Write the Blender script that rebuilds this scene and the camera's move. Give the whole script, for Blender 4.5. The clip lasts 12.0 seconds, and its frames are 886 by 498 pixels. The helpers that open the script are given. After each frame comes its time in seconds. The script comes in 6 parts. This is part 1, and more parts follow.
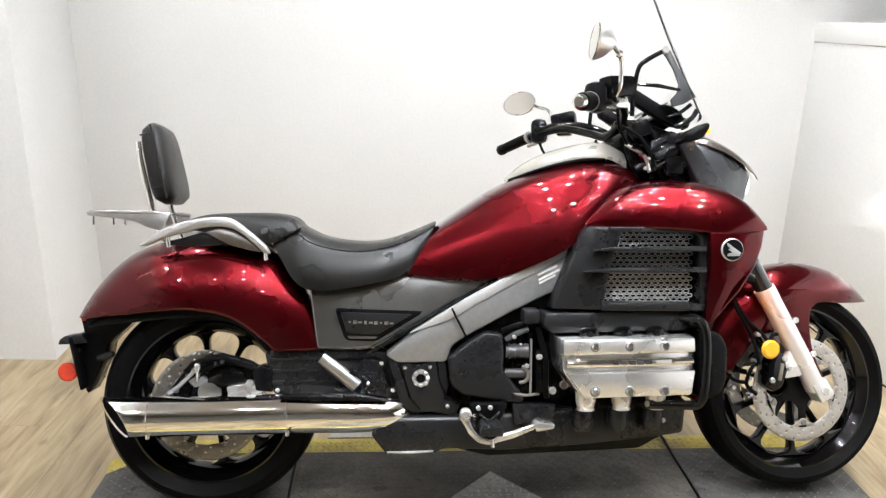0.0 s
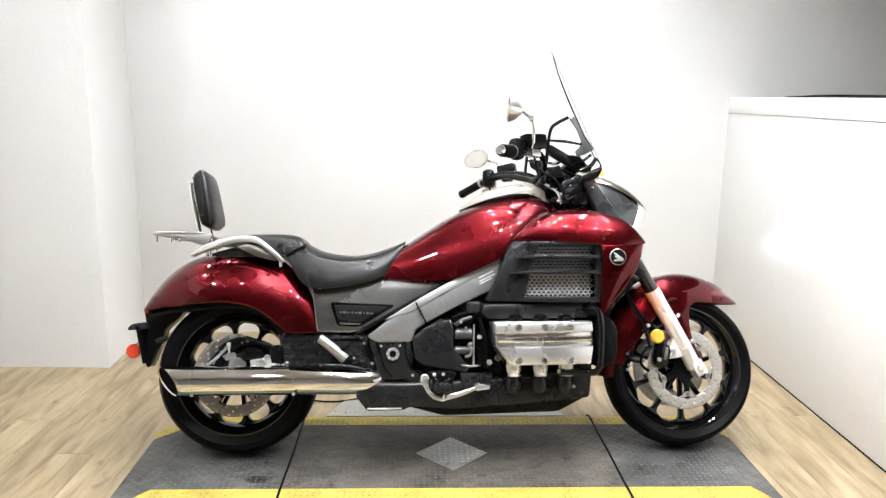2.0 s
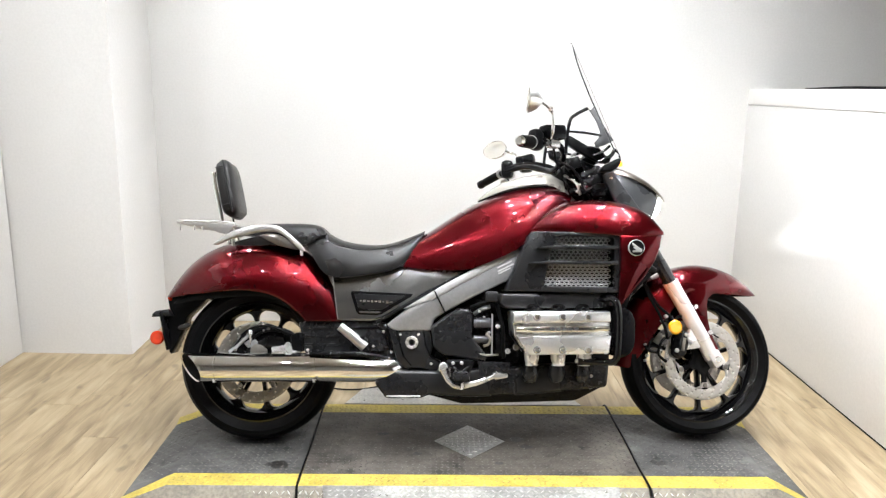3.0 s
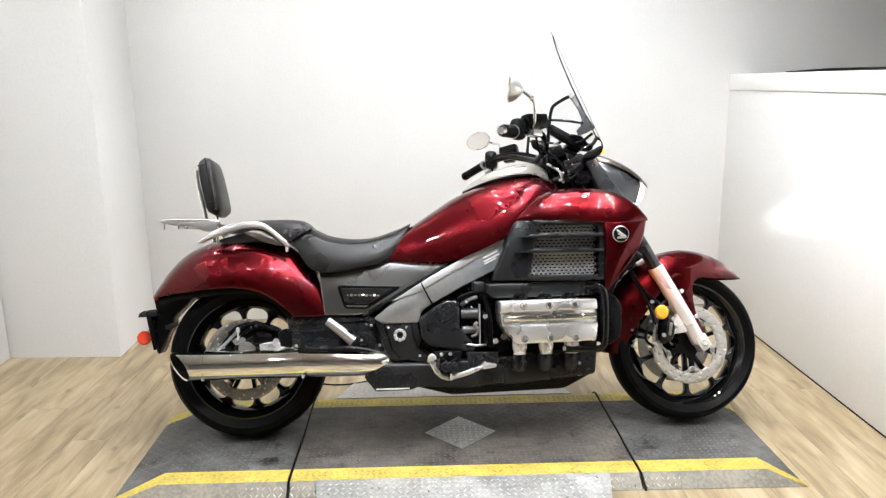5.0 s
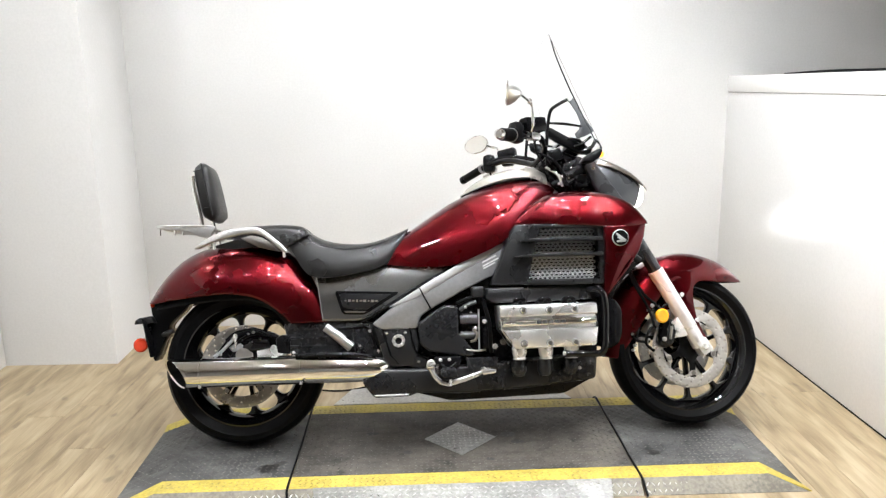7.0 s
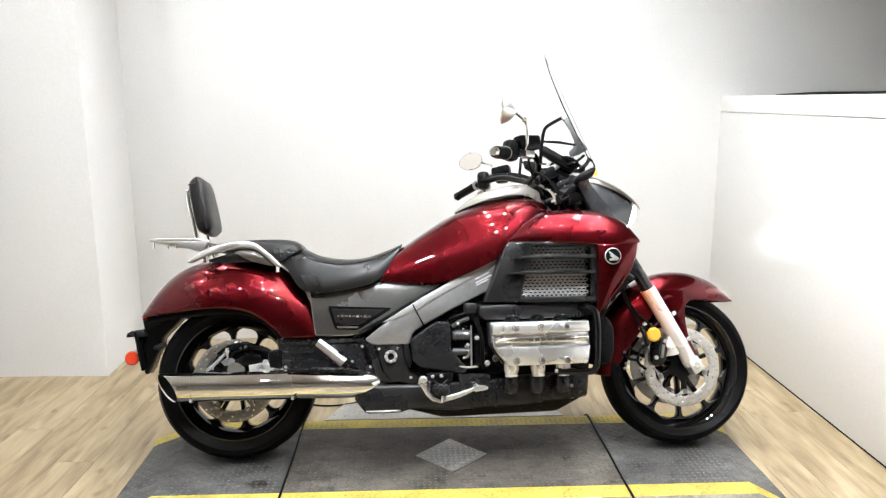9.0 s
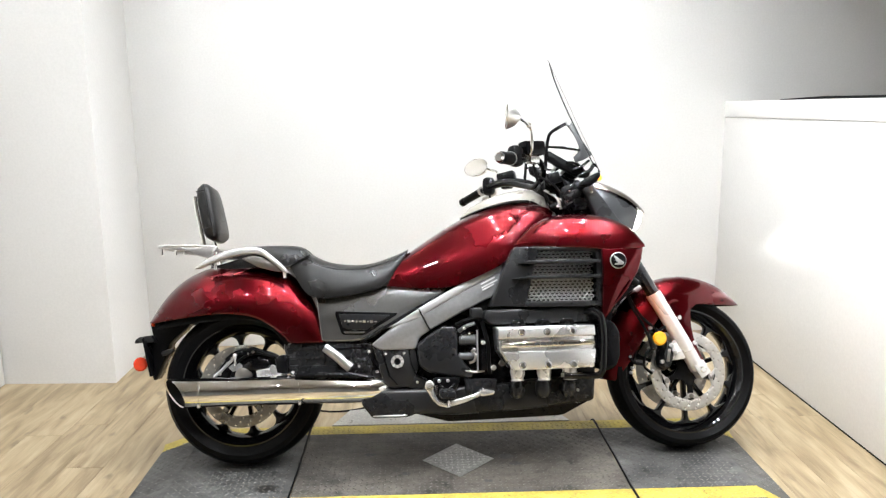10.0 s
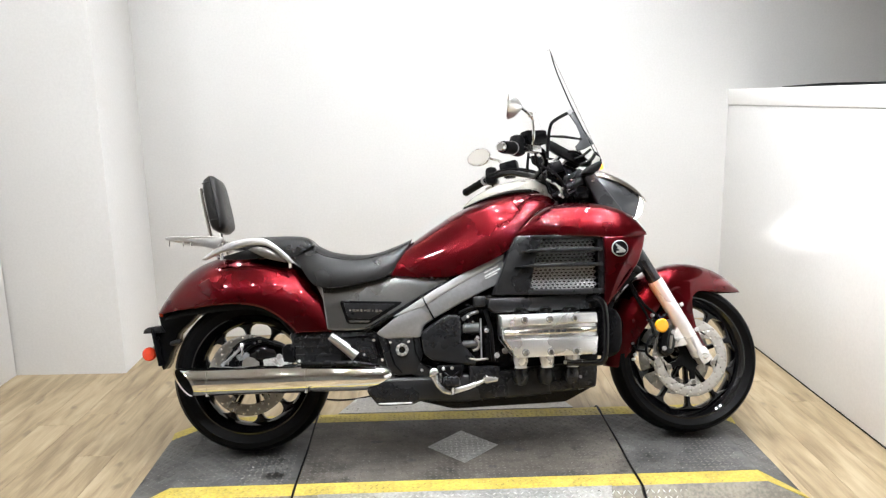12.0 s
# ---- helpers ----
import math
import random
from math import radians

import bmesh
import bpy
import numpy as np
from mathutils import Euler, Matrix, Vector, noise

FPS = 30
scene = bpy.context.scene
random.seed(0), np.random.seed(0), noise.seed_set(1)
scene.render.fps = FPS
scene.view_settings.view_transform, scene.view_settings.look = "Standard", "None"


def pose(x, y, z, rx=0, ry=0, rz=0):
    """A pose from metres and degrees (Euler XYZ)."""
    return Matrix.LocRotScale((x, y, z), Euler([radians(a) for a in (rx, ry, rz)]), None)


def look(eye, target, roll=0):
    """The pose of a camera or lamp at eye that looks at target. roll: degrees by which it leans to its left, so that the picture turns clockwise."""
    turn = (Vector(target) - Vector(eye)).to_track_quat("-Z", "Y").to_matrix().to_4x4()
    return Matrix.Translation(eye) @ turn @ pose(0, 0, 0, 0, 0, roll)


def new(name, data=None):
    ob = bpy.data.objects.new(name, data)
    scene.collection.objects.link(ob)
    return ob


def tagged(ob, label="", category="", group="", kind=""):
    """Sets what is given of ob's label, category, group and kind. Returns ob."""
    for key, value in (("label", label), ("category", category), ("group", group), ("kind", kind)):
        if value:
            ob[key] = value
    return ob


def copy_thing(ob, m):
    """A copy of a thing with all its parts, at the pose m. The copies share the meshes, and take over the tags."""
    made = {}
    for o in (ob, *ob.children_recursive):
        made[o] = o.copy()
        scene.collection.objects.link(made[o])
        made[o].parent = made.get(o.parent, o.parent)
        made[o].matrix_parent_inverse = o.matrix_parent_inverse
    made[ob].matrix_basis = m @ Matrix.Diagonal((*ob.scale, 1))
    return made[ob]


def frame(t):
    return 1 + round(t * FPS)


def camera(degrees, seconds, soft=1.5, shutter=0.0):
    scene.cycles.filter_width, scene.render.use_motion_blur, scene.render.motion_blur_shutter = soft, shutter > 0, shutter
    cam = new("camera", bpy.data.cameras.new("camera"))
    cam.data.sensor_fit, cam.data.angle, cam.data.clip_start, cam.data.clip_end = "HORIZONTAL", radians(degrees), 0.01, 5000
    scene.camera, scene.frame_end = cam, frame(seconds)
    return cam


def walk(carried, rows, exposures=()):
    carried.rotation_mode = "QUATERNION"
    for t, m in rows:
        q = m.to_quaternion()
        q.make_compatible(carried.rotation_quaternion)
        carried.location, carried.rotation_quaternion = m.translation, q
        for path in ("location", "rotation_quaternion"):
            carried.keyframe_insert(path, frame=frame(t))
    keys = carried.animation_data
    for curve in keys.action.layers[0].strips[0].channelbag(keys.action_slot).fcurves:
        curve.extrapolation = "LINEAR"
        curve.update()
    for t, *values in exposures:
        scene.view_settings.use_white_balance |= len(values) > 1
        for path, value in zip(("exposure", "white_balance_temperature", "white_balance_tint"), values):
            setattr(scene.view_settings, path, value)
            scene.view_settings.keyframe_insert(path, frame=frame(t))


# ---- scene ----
cam = camera(61.41, 12.0, soft=1.3)
PATH = [
    (0, look((0.4612, -1.8767, 1.3523), (0.6218, 0.0244, 0.7522), 1.24)),
    (0.2, look((0.4740, -2.0204, 1.3446), (0.6027, -0.1298, 0.7049), 0.78)),
    (0.3, look((0.4821, -2.0900, 1.3396), (0.5923, -0.1950, 0.7096), 1.17)),
    (0.5, look((0.4746, -2.2223, 1.3357), (0.5762, -0.2990, 0.7966), 0.58)),
    (0.7, look((0.4480, -2.3466, 1.3393), (0.6148, -0.4240, 0.8139), 1.66)),
    (0.8, look((0.4269, -2.4100, 1.3449), (0.6166, -0.4859, 0.8332), 1.96)),
    (1, look((0.3977, -2.5135, 1.3535), (0.5657, -0.5720, 0.9036), 1.87)),
    (1.2, look((0.4034, -2.5848, 1.3601), (0.5549, -0.6325, 0.9535), 0.35)),
    (1.3, look((0.4196, -2.6102, 1.3620), (0.5523, -0.6554, 0.9602), 0.35)),
    (1.5, look((0.4630, -2.6426, 1.3627), (0.5590, -0.6855, 0.9617), 1.44)),
    (1.7, look((0.5101, -2.6518, 1.3558), (0.6265, -0.6948, 0.9601), 1.09)),
    (1.8, look((0.5373, -2.6549, 1.3511), (0.6801, -0.7002, 0.9526), 1.46)),
    (2, look((0.5726, -2.6612, 1.3437), (0.6988, -0.7066, 0.9395), 0.80)),
    (2.2, look((0.5777, -2.6680, 1.3418), (0.6893, -0.7119, 0.9402), 1.05)),
    (2.5, look((0.5633, -2.6797, 1.3426), (0.6493, -0.7221, 0.9421), 0.94)),
    (2.7, look((0.5598, -2.6822, 1.3413), (0.6615, -0.7273, 0.9315), 1.00)),
    (3, look((0.5569, -2.6851, 1.3396), (0.6426, -0.7327, 0.9144), 0.89)),
    (3.2, look((0.5581, -2.6843, 1.3380), (0.6436, -0.7348, 0.8998), 0.72)),
    (4.8, look((0.5711, -2.6911, 1.3287), (0.6767, -0.7411, 0.8973), -0.68)),
    (5, look((0.5730, -2.6914, 1.3277), (0.6855, -0.7431, 0.8899), -0.59)),
    (5.2, look((0.5750, -2.6908, 1.3279), (0.6844, -0.7411, 0.8960), -0.67)),
    (5.5, look((0.5774, -2.6908, 1.3298), (0.6861, -0.7411, 0.8975), -0.83)),
    (5.7, look((0.5789, -2.6908, 1.3292), (0.6831, -0.7391, 0.9051), -1.00)),
    (6, look((0.5794, -2.6879, 1.3276), (0.6919, -0.7364, 0.9043), -1.17)),
    (6.2, look((0.5780, -2.6828, 1.3269), (0.6838, -0.7313, 0.9022), -1.29)),
    (6.5, look((0.5760, -2.6746, 1.3260), (0.6865, -0.7240, 0.8980), -0.90)),
    (6.7, look((0.5756, -2.6728, 1.3267), (0.6906, -0.7228, 0.8976), -0.95)),
    (8.3, look((0.5713, -2.6603, 1.3325), (0.6909, -0.7068, 0.9208), -0.39)),
    (8.5, look((0.5707, -2.6640, 1.3348), (0.6691, -0.7075, 0.9317), -0.47)),
    (8.7, look((0.5722, -2.6691, 1.3373), (0.6758, -0.7105, 0.9457), -0.03)),
    (9, look((0.5761, -2.6764, 1.3399), (0.7098, -0.7201, 0.9462), -0.15)),
    (9.2, look((0.5745, -2.6791, 1.3402), (0.6991, -0.7224, 0.9456), -0.08)),
    (9.5, look((0.5707, -2.6828, 1.3385), (0.6961, -0.7242, 0.9535), -0.16)),
    (9.7, look((0.5708, -2.6869, 1.3355), (0.6935, -0.7267, 0.9581), -0.25)),
    (10, look((0.5724, -2.6935, 1.3313), (0.6927, -0.7320, 0.9597), -0.49)),
    (10.2, look((0.5755, -2.6946, 1.3321), (0.6946, -0.7348, 0.9513), -0.33)),
    (10.5, look((0.5798, -2.6980, 1.3351), (0.7000, -0.7395, 0.9481), -0.53)),
    (10.7, look((0.5815, -2.7014, 1.3347), (0.7018, -0.7436, 0.9439), -0.70)),
    (11, look((0.5827, -2.7063, 1.3336), (0.6935, -0.7478, 0.9438), -0.71)),
    (11.2, look((0.5811, -2.7090, 1.3325), (0.6853, -0.7498, 0.9441), -0.71)),
    (11.5, look((0.5783, -2.7134, 1.3315), (0.6842, -0.7540, 0.9451), -0.82)),
    (11.7, look((0.5797, -2.7180, 1.3320), (0.6850, -0.7586, 0.9450), -0.64)),
    (12, look((0.5823, -2.7235, 1.3326), (0.6848, -0.7658, 0.9361), -1.03)),
]
walk(cam, PATH, [(0, -0.02, 6350, 9), (1, 0.10, 6350, 9), (3, 0.08, 6350, 9), (5, -0.06, 6350, 9), (6.5, -0.05, 6350, 9), (8.5, 0.08, 6350, 8), (10, 0.06, 6350, 8), (11, 0.0, 6350, 9), (12, -0.06, 6350, 9)])

# ---------------------------------------------------------------- world and lights
world = bpy.data.worlds.new("room_world")
scene.world = world
world.use_nodes = True
world.node_tree.nodes["Background"].inputs[0].default_value = (0.9, 0.95, 1.0, 1)
world.node_tree.nodes["Background"].inputs[1].default_value = 0.15

FLOOR_Z = -0.04
CEIL_Z = 3.0


# ---------------------------------------------------------------- materials
def mat(name, color, rough=0.5, metal=0.0, coat=0.0, vary=0.12, scale=6.0, bump=0.0, bump_scale=120.0, rough_vary=0.08, fine=90.0, spec=0.5, coat_ior=1.5):
    m = bpy.data.materials.new(name)
    m.use_nodes = True
    nt = m.node_tree
    b = nt.nodes["Principled BSDF"]
    b.inputs["Metallic"].default_value = metal
    b.inputs["Specular IOR Level"].default_value = spec
    b.inputs["Coat Weight"].default_value = coat
    b.inputs["Coat IOR"].default_value = coat_ior
    b.inputs["Coat Roughness"].default_value = 0.03
    tc = nt.nodes.new("ShaderNodeTexCoord")
    n1 = nt.nodes.new("ShaderNodeTexNoise")
    n1.inputs["Scale"].default_value = scale
    n1.inputs["Detail"].default_value = 6
    n2 = nt.nodes.new("ShaderNodeTexNoise")
    n2.inputs["Scale"].default_value = fine
    n2.inputs["Detail"].default_value = 3
    for n in (n1, n2):
        nt.links.new(tc.outputs["Object"], n.inputs["Vector"])
    add = nt.nodes.new("ShaderNodeMath")
    add.operation = "ADD"
    nt.links.new(n1.outputs["Fac"], add.inputs[0])
    nt.links.new(n2.outputs["Fac"], add.inputs[1])
    mr = nt.nodes.new("ShaderNodeMapRange")
    mr.inputs[1].default_value, mr.inputs[2].default_value = 0.6, 1.4
    mr.inputs[3].default_value, mr.inputs[4].default_value = 1 - vary, 1 + vary
    nt.links.new(add.outputs[0], mr.inputs[0])
    mul = nt.nodes.new("ShaderNodeVectorMath")
    mul.operation = "SCALE"
    mul.inputs[0].default_value = color
    nt.links.new(mr.outputs[0], mul.inputs["Scale"])
    nt.links.new(mul.outputs[0], b.inputs["Base Color"])
    rr = nt.nodes.new("ShaderNodeMapRange")
    rr.interpolation_type = "SMOOTHSTEP"
    mr.interpolation_type = "SMOOTHSTEP"
    rr.inputs[1].default_value, rr.inputs[2].default_value = 0.3, 0.7
    rr.inputs[3].default_value, rr.inputs[4].default_value = max(rough - rough_vary, 0.02), rough + rough_vary
    nt.links.new(n1.outputs["Fac"], rr.inputs[0])
    nt.links.new(rr.outputs[0], b.inputs["Roughness"])
    if bump:
        n3 = nt.nodes.new("ShaderNodeTexNoise")
        n3.inputs["Scale"].default_value = bump_scale
        n3.inputs["Detail"].default_value = 4
        nt.links.new(tc.outputs["Object"], n3.inputs["Vector"])
        bp = nt.nodes.new("ShaderNodeBump")
        bp.inputs["Strength"].default_value = bump
        bp.inputs["Distance"].default_value = 0.002
        nt.links.new(n3.outputs["Fac"], bp.inputs["Height"])
        nt.links.new(bp.outputs[0], b.inputs["Normal"])
    return m


def glow(name, color, strength):
    m = bpy.data.materials.new(name)
    m.use_nodes = True
    b = m.node_tree.nodes["Principled BSDF"]
    b.inputs["Base Color"].default_value = (*color, 1)
    b.inputs["Emission Color"].default_value = (*color, 1)
    b.inputs["Emission Strength"].default_value = strength
    return m


MAROON = mat("candy_red_paint", (0.081, 0.0009, 0.0033), 0.27, 0.92, coat=1.0, coat_ior=1.33, vary=0.06, fine=400.0, rough_vary=0.03)
CHROME = mat("chrome", (0.86, 0.86, 0.85), 0.06, 1.0, vary=0.04, rough_vary=0.03)
SATIN = mat("satin_aluminium", (0.49, 0.48, 0.47), 0.36, 0.9, vary=0.06)
FRAME = mat("grey_cast_aluminium", (0.29, 0.291, 0.297), 0.36, 0.55, vary=0.08, bump=0.12, bump_scale=300)
COVER = mat("gunmetal_lacquer", (0.235, 0.234, 0.233), 0.24, 0.92, coat=0.3, vary=0.06)
BLACK = mat("black_engine_paint", (0.0030, 0.0030, 0.0034), 0.26, 0.0, spec=0.12, vary=0.2, bump=0.06, bump_scale=260)
GLOSS = mat("gloss_black", (0.002, 0.002, 0.0023), 0.10, 0.0, spec=0.3, coat=0.15, vary=0.15)
PLASTIC = mat("black_textured_plastic", (0.0105, 0.0107, 0.0116), 0.29, 0.0, spec=0.36, vary=0.15, bump=0.15, bump_scale=500)
RUBBER = mat("tyre_rubber", (0.0028, 0.0028, 0.0030), 0.46, 0.0, spec=0.06, vary=0.2, bump=0.1, bump_scale=180)
LEATHER = mat("black_seat_vinyl", (0.0060, 0.0056, 0.0053), 0.33, 0.0, spec=0.29, vary=0.15, bump=0.25, bump_scale=420)
HEADM = mat("polished_cover_aluminium", (0.87, 0.87, 0.865), 0.30, 0.9, vary=0.04)
BRIGHT = mat("bright_zinc", (0.74, 0.73, 0.72), 0.26, 0.85, vary=0.06)
SLIDER = mat("silver_fork_lacquer", (0.72, 0.70, 0.68), 0.28, 0.55, coat=0.3, vary=0.04)
STEEL = mat("brushed_disc_steel", (0.27, 0.255, 0.235), 0.34, 1.0, vary=0.1)
COWLTOP = mat("pale_silver_cowl_lacquer", (0.23, 0.208, 0.182), 0.24, 0.85, coat=0.4, vary=0.05)
GREYPL = mat("grey_cowl_lacquer", (0.048, 0.050, 0.053), 0.32, 0.3, coat=0.5, vary=0.05)
ORANGE = mat("amber_lens", (0.72, 0.34, 0.008), 0.18, 0.0, coat=0.6, vary=0.08)
REDLENS = mat("red_lens", (0.62, 0.045, 0.014), 0.18, 0.0, coat=0.6, vary=0.1)
# brighter copy of the grey casting: light on the upper facet put into colour
SPARTOP = mat("cast_aluminium_lit_face", (0.42, 0.42, 0.425), 0.38, 0.4, vary=0.06)
LABEL = mat("printed_white", (0.7, 0.7, 0.7), 0.5, 0.0)
WALLPAINT = mat("white_wall_paint", (0.645, 0.635, 0.62), 0.55, 0.0, vary=0.045, scale=1.3, bump=0.05, bump_scale=90)
CEILPAINT = mat("off_white_ceiling_paint", (0.40, 0.375, 0.34), 0.8, 0.0, vary=0.03)
TRIMPAINT = mat("white_trim_paint", (0.8, 0.79, 0.77), 0.4, 0.0, vary=0.03)
YELLOW = mat("worn_yellow_paint", (0.37, 0.285, 0.045), 0.55, 0.0, vary=0.3, scale=12, bump=0.2, bump_scale=200)
YELLOWLUG = mat("rubbed_yellow_paint", (0.30, 0.235, 0.06), 0.45, 0.0, vary=0.5, scale=12)
TREAD = mat("bare_tread_aluminium", (0.33, 0.324, 0.311), 0.40, 0.75, vary=0.30, scale=9, bump=0.2, bump_scale=160)
SKIRT = mat("dirty_tread_steel", (0.155, 0.138, 0.108), 0.55, 0.2, vary=0.4, scale=8, bump=0.2, bump_scale=160)
OILSTAIN = mat("dark_oil_stain", (0.012, 0.011, 0.010), 0.4, 0.0, vary=0.4, scale=30)
TREADLUG = mat("rubbed_tread_aluminium", (0.50, 0.49, 0.47), 0.34, 0.75, vary=0.2, scale=14)
DECKLUG = mat("rubbed_deck_lug", (0.088, 0.081, 0.074), 0.42, 0.0, spec=0.38, vary=0.7, scale=3)
GRILLE = mat("silver_expanded_metal", (0.52, 0.52, 0.515), 0.35, 0.4, vary=0.08)
EMBLEM = mat("brushed_emblem_metal", (0.4, 0.4, 0.39), 0.3, 0.6, vary=0.06)
# chrome part; the warm room it would mirror is put into the tan base
CONSOLE = mat("chrome_shell_tan_reflection", (0.25, 0.232, 0.205), 0.34, 0.35, coat=1.0, vary=0.05)
FORKTUBE = mat("dark_fork_tube", (0.022, 0.023, 0.026), 0.22, 0.5, coat=0.5, vary=0.05)
POLISH = mat("polished_mirror_shell", (0.88, 0.88, 0.87), 0.24, 0.9, vary=0.05)
DISCS = mat("bright_disc_steel", (0.50, 0.485, 0.46), 0.36, 0.9, vary=0.08)
DARK = mat("dark_void_plastic", (0.006, 0.006, 0.006), 0.7, 0.0, spec=0.08)
LAMPGLOW = glow("lamp_diffuser_glow", (0.97, 0.98, 1.0), 2350.0)
AMBERGLOW = glow("lit_amber_lens", (1.0, 0.30, 0.015), 4.0)
POSITION = glow("lit_position_lamp", (1.0, 0.22, 0.010), 800.0)
HEADGLOW = glow("headlight_glow", (1.0, 0.99, 0.97), 14.0)

GLASS = bpy.data.materials.new("clear_polycarbonate")
GLASS.use_nodes = True
gb = GLASS.node_tree.nodes["Principled BSDF"]
gb.inputs["Base Color"].default_value = (0.995, 0.997, 0.997, 1)
gb.inputs["Roughness"].default_value = 0.02
gb.inputs["Transmission Weight"].default_value = 1.0
gb.inputs["IOR"].default_value = 1.03

MIRROR = bpy.data.materials.new("mirror_glass")
MIRROR.use_nodes = True
mb = MIRROR.node_tree.nodes["Principled BSDF"]
# beige tint carries the ceiling's reflection in the glass colour
mb.inputs["Base Color"].default_value = (0.70, 0.67, 0.62, 1)
mb.inputs["Metallic"].default_value = 1.0
mb.inputs["Roughness"].default_value = 0.02


def deck_material(name, dark, light):
    """Black painted tread plate, stained and scuffed."""
    m = bpy.data.materials.new(name)
    m.use_nodes = True
    nt = m.node_tree
    b = nt.nodes["Principled BSDF"]
    tc = nt.nodes.new("ShaderNodeTexCoord")

    def noise(scale, detail, stretch=(1, 1, 1), rough=0.6):
        mp = nt.nodes.new("ShaderNodeMapping")
        mp.inputs["Scale"].default_value = stretch
        nt.links.new(tc.outputs["Object"], mp.inputs[0])
        n = nt.nodes.new("ShaderNodeTexNoise")
        n.inputs["Scale"].default_value = scale
        n.inputs["Detail"].default_value = detail
        n.inputs["Roughness"].default_value = rough
        nt.links.new(mp.outputs[0], n.inputs["Vector"])
        return n

    def ramp(src, p0, c0, p1, c1):
        r = nt.nodes.new("ShaderNodeValToRGB")
        e = r.color_ramp.elements
        e[0].position, e[0].color = p0, (*c0, 1)
        e[1].position, e[1].color = p1, (*c1, 1)
        nt.links.new(src.outputs["Fac"], r.inputs[0])
        return r

    def mix(kind, fac, a, c):
        x = nt.nodes.new("ShaderNodeMix")
        x.data_type, x.blend_type = "RGBA", kind
        x.inputs[0].default_value = fac
        nt.links.new(a, x.inputs[6])
        nt.links.new(c, x.inputs[7])
        return x.outputs[2]

    base = ramp(noise(2.6, 7, (1, 1.6, 1), 0.65), 0.34, dark, 0.66, light)
    streak = ramp(noise(7, 6, (1, 1.8, 1), 0.7), 0.36, (0.6, 0.6, 0.6), 0.64, (1.3, 1.29, 1.27))
    spots = ramp(noise(11, 3, (1, 1, 1), 0.5), 0.30, (0.35, 0.35, 0.35), 0.40, (1, 1, 1))
    col = mix("MULTIPLY", 0.8, base.outputs[0], streak.outputs[0])
    col = mix("MULTIPLY", 1.0, col, spots.outputs[0])
    nt.links.new(col, b.inputs["Base Color"])
    b.inputs["Specular IOR Level"].default_value = 0.28
    rr = nt.nodes.new("ShaderNodeMapRange")
    rr.inputs[3].default_value, rr.inputs[4].default_value = 0.38, 0.68
    nt.links.new(noise(6, 5).outputs["Fac"], rr.inputs[0])
    nt.links.new(rr.outputs[0], b.inputs["Roughness"])
    bp = nt.nodes.new("ShaderNodeBump")
    bp.inputs["Strength"].default_value = 0.25
    bp.inputs["Distance"].default_value = 0.001
    nt.links.new(noise(220, 4).outputs["Fac"], bp.inputs["Height"])
    nt.links.new(bp.outputs[0], b.inputs["Normal"])
    return m


DECK = deck_material("worn_brown_deck_paint", (0.026, 0.0228, 0.020), (0.118, 0.106, 0.091))
ENDDECK = deck_material("worn_grey_deck_paint", (0.025, 0.0252, 0.0255), (0.108, 0.107, 0.104))


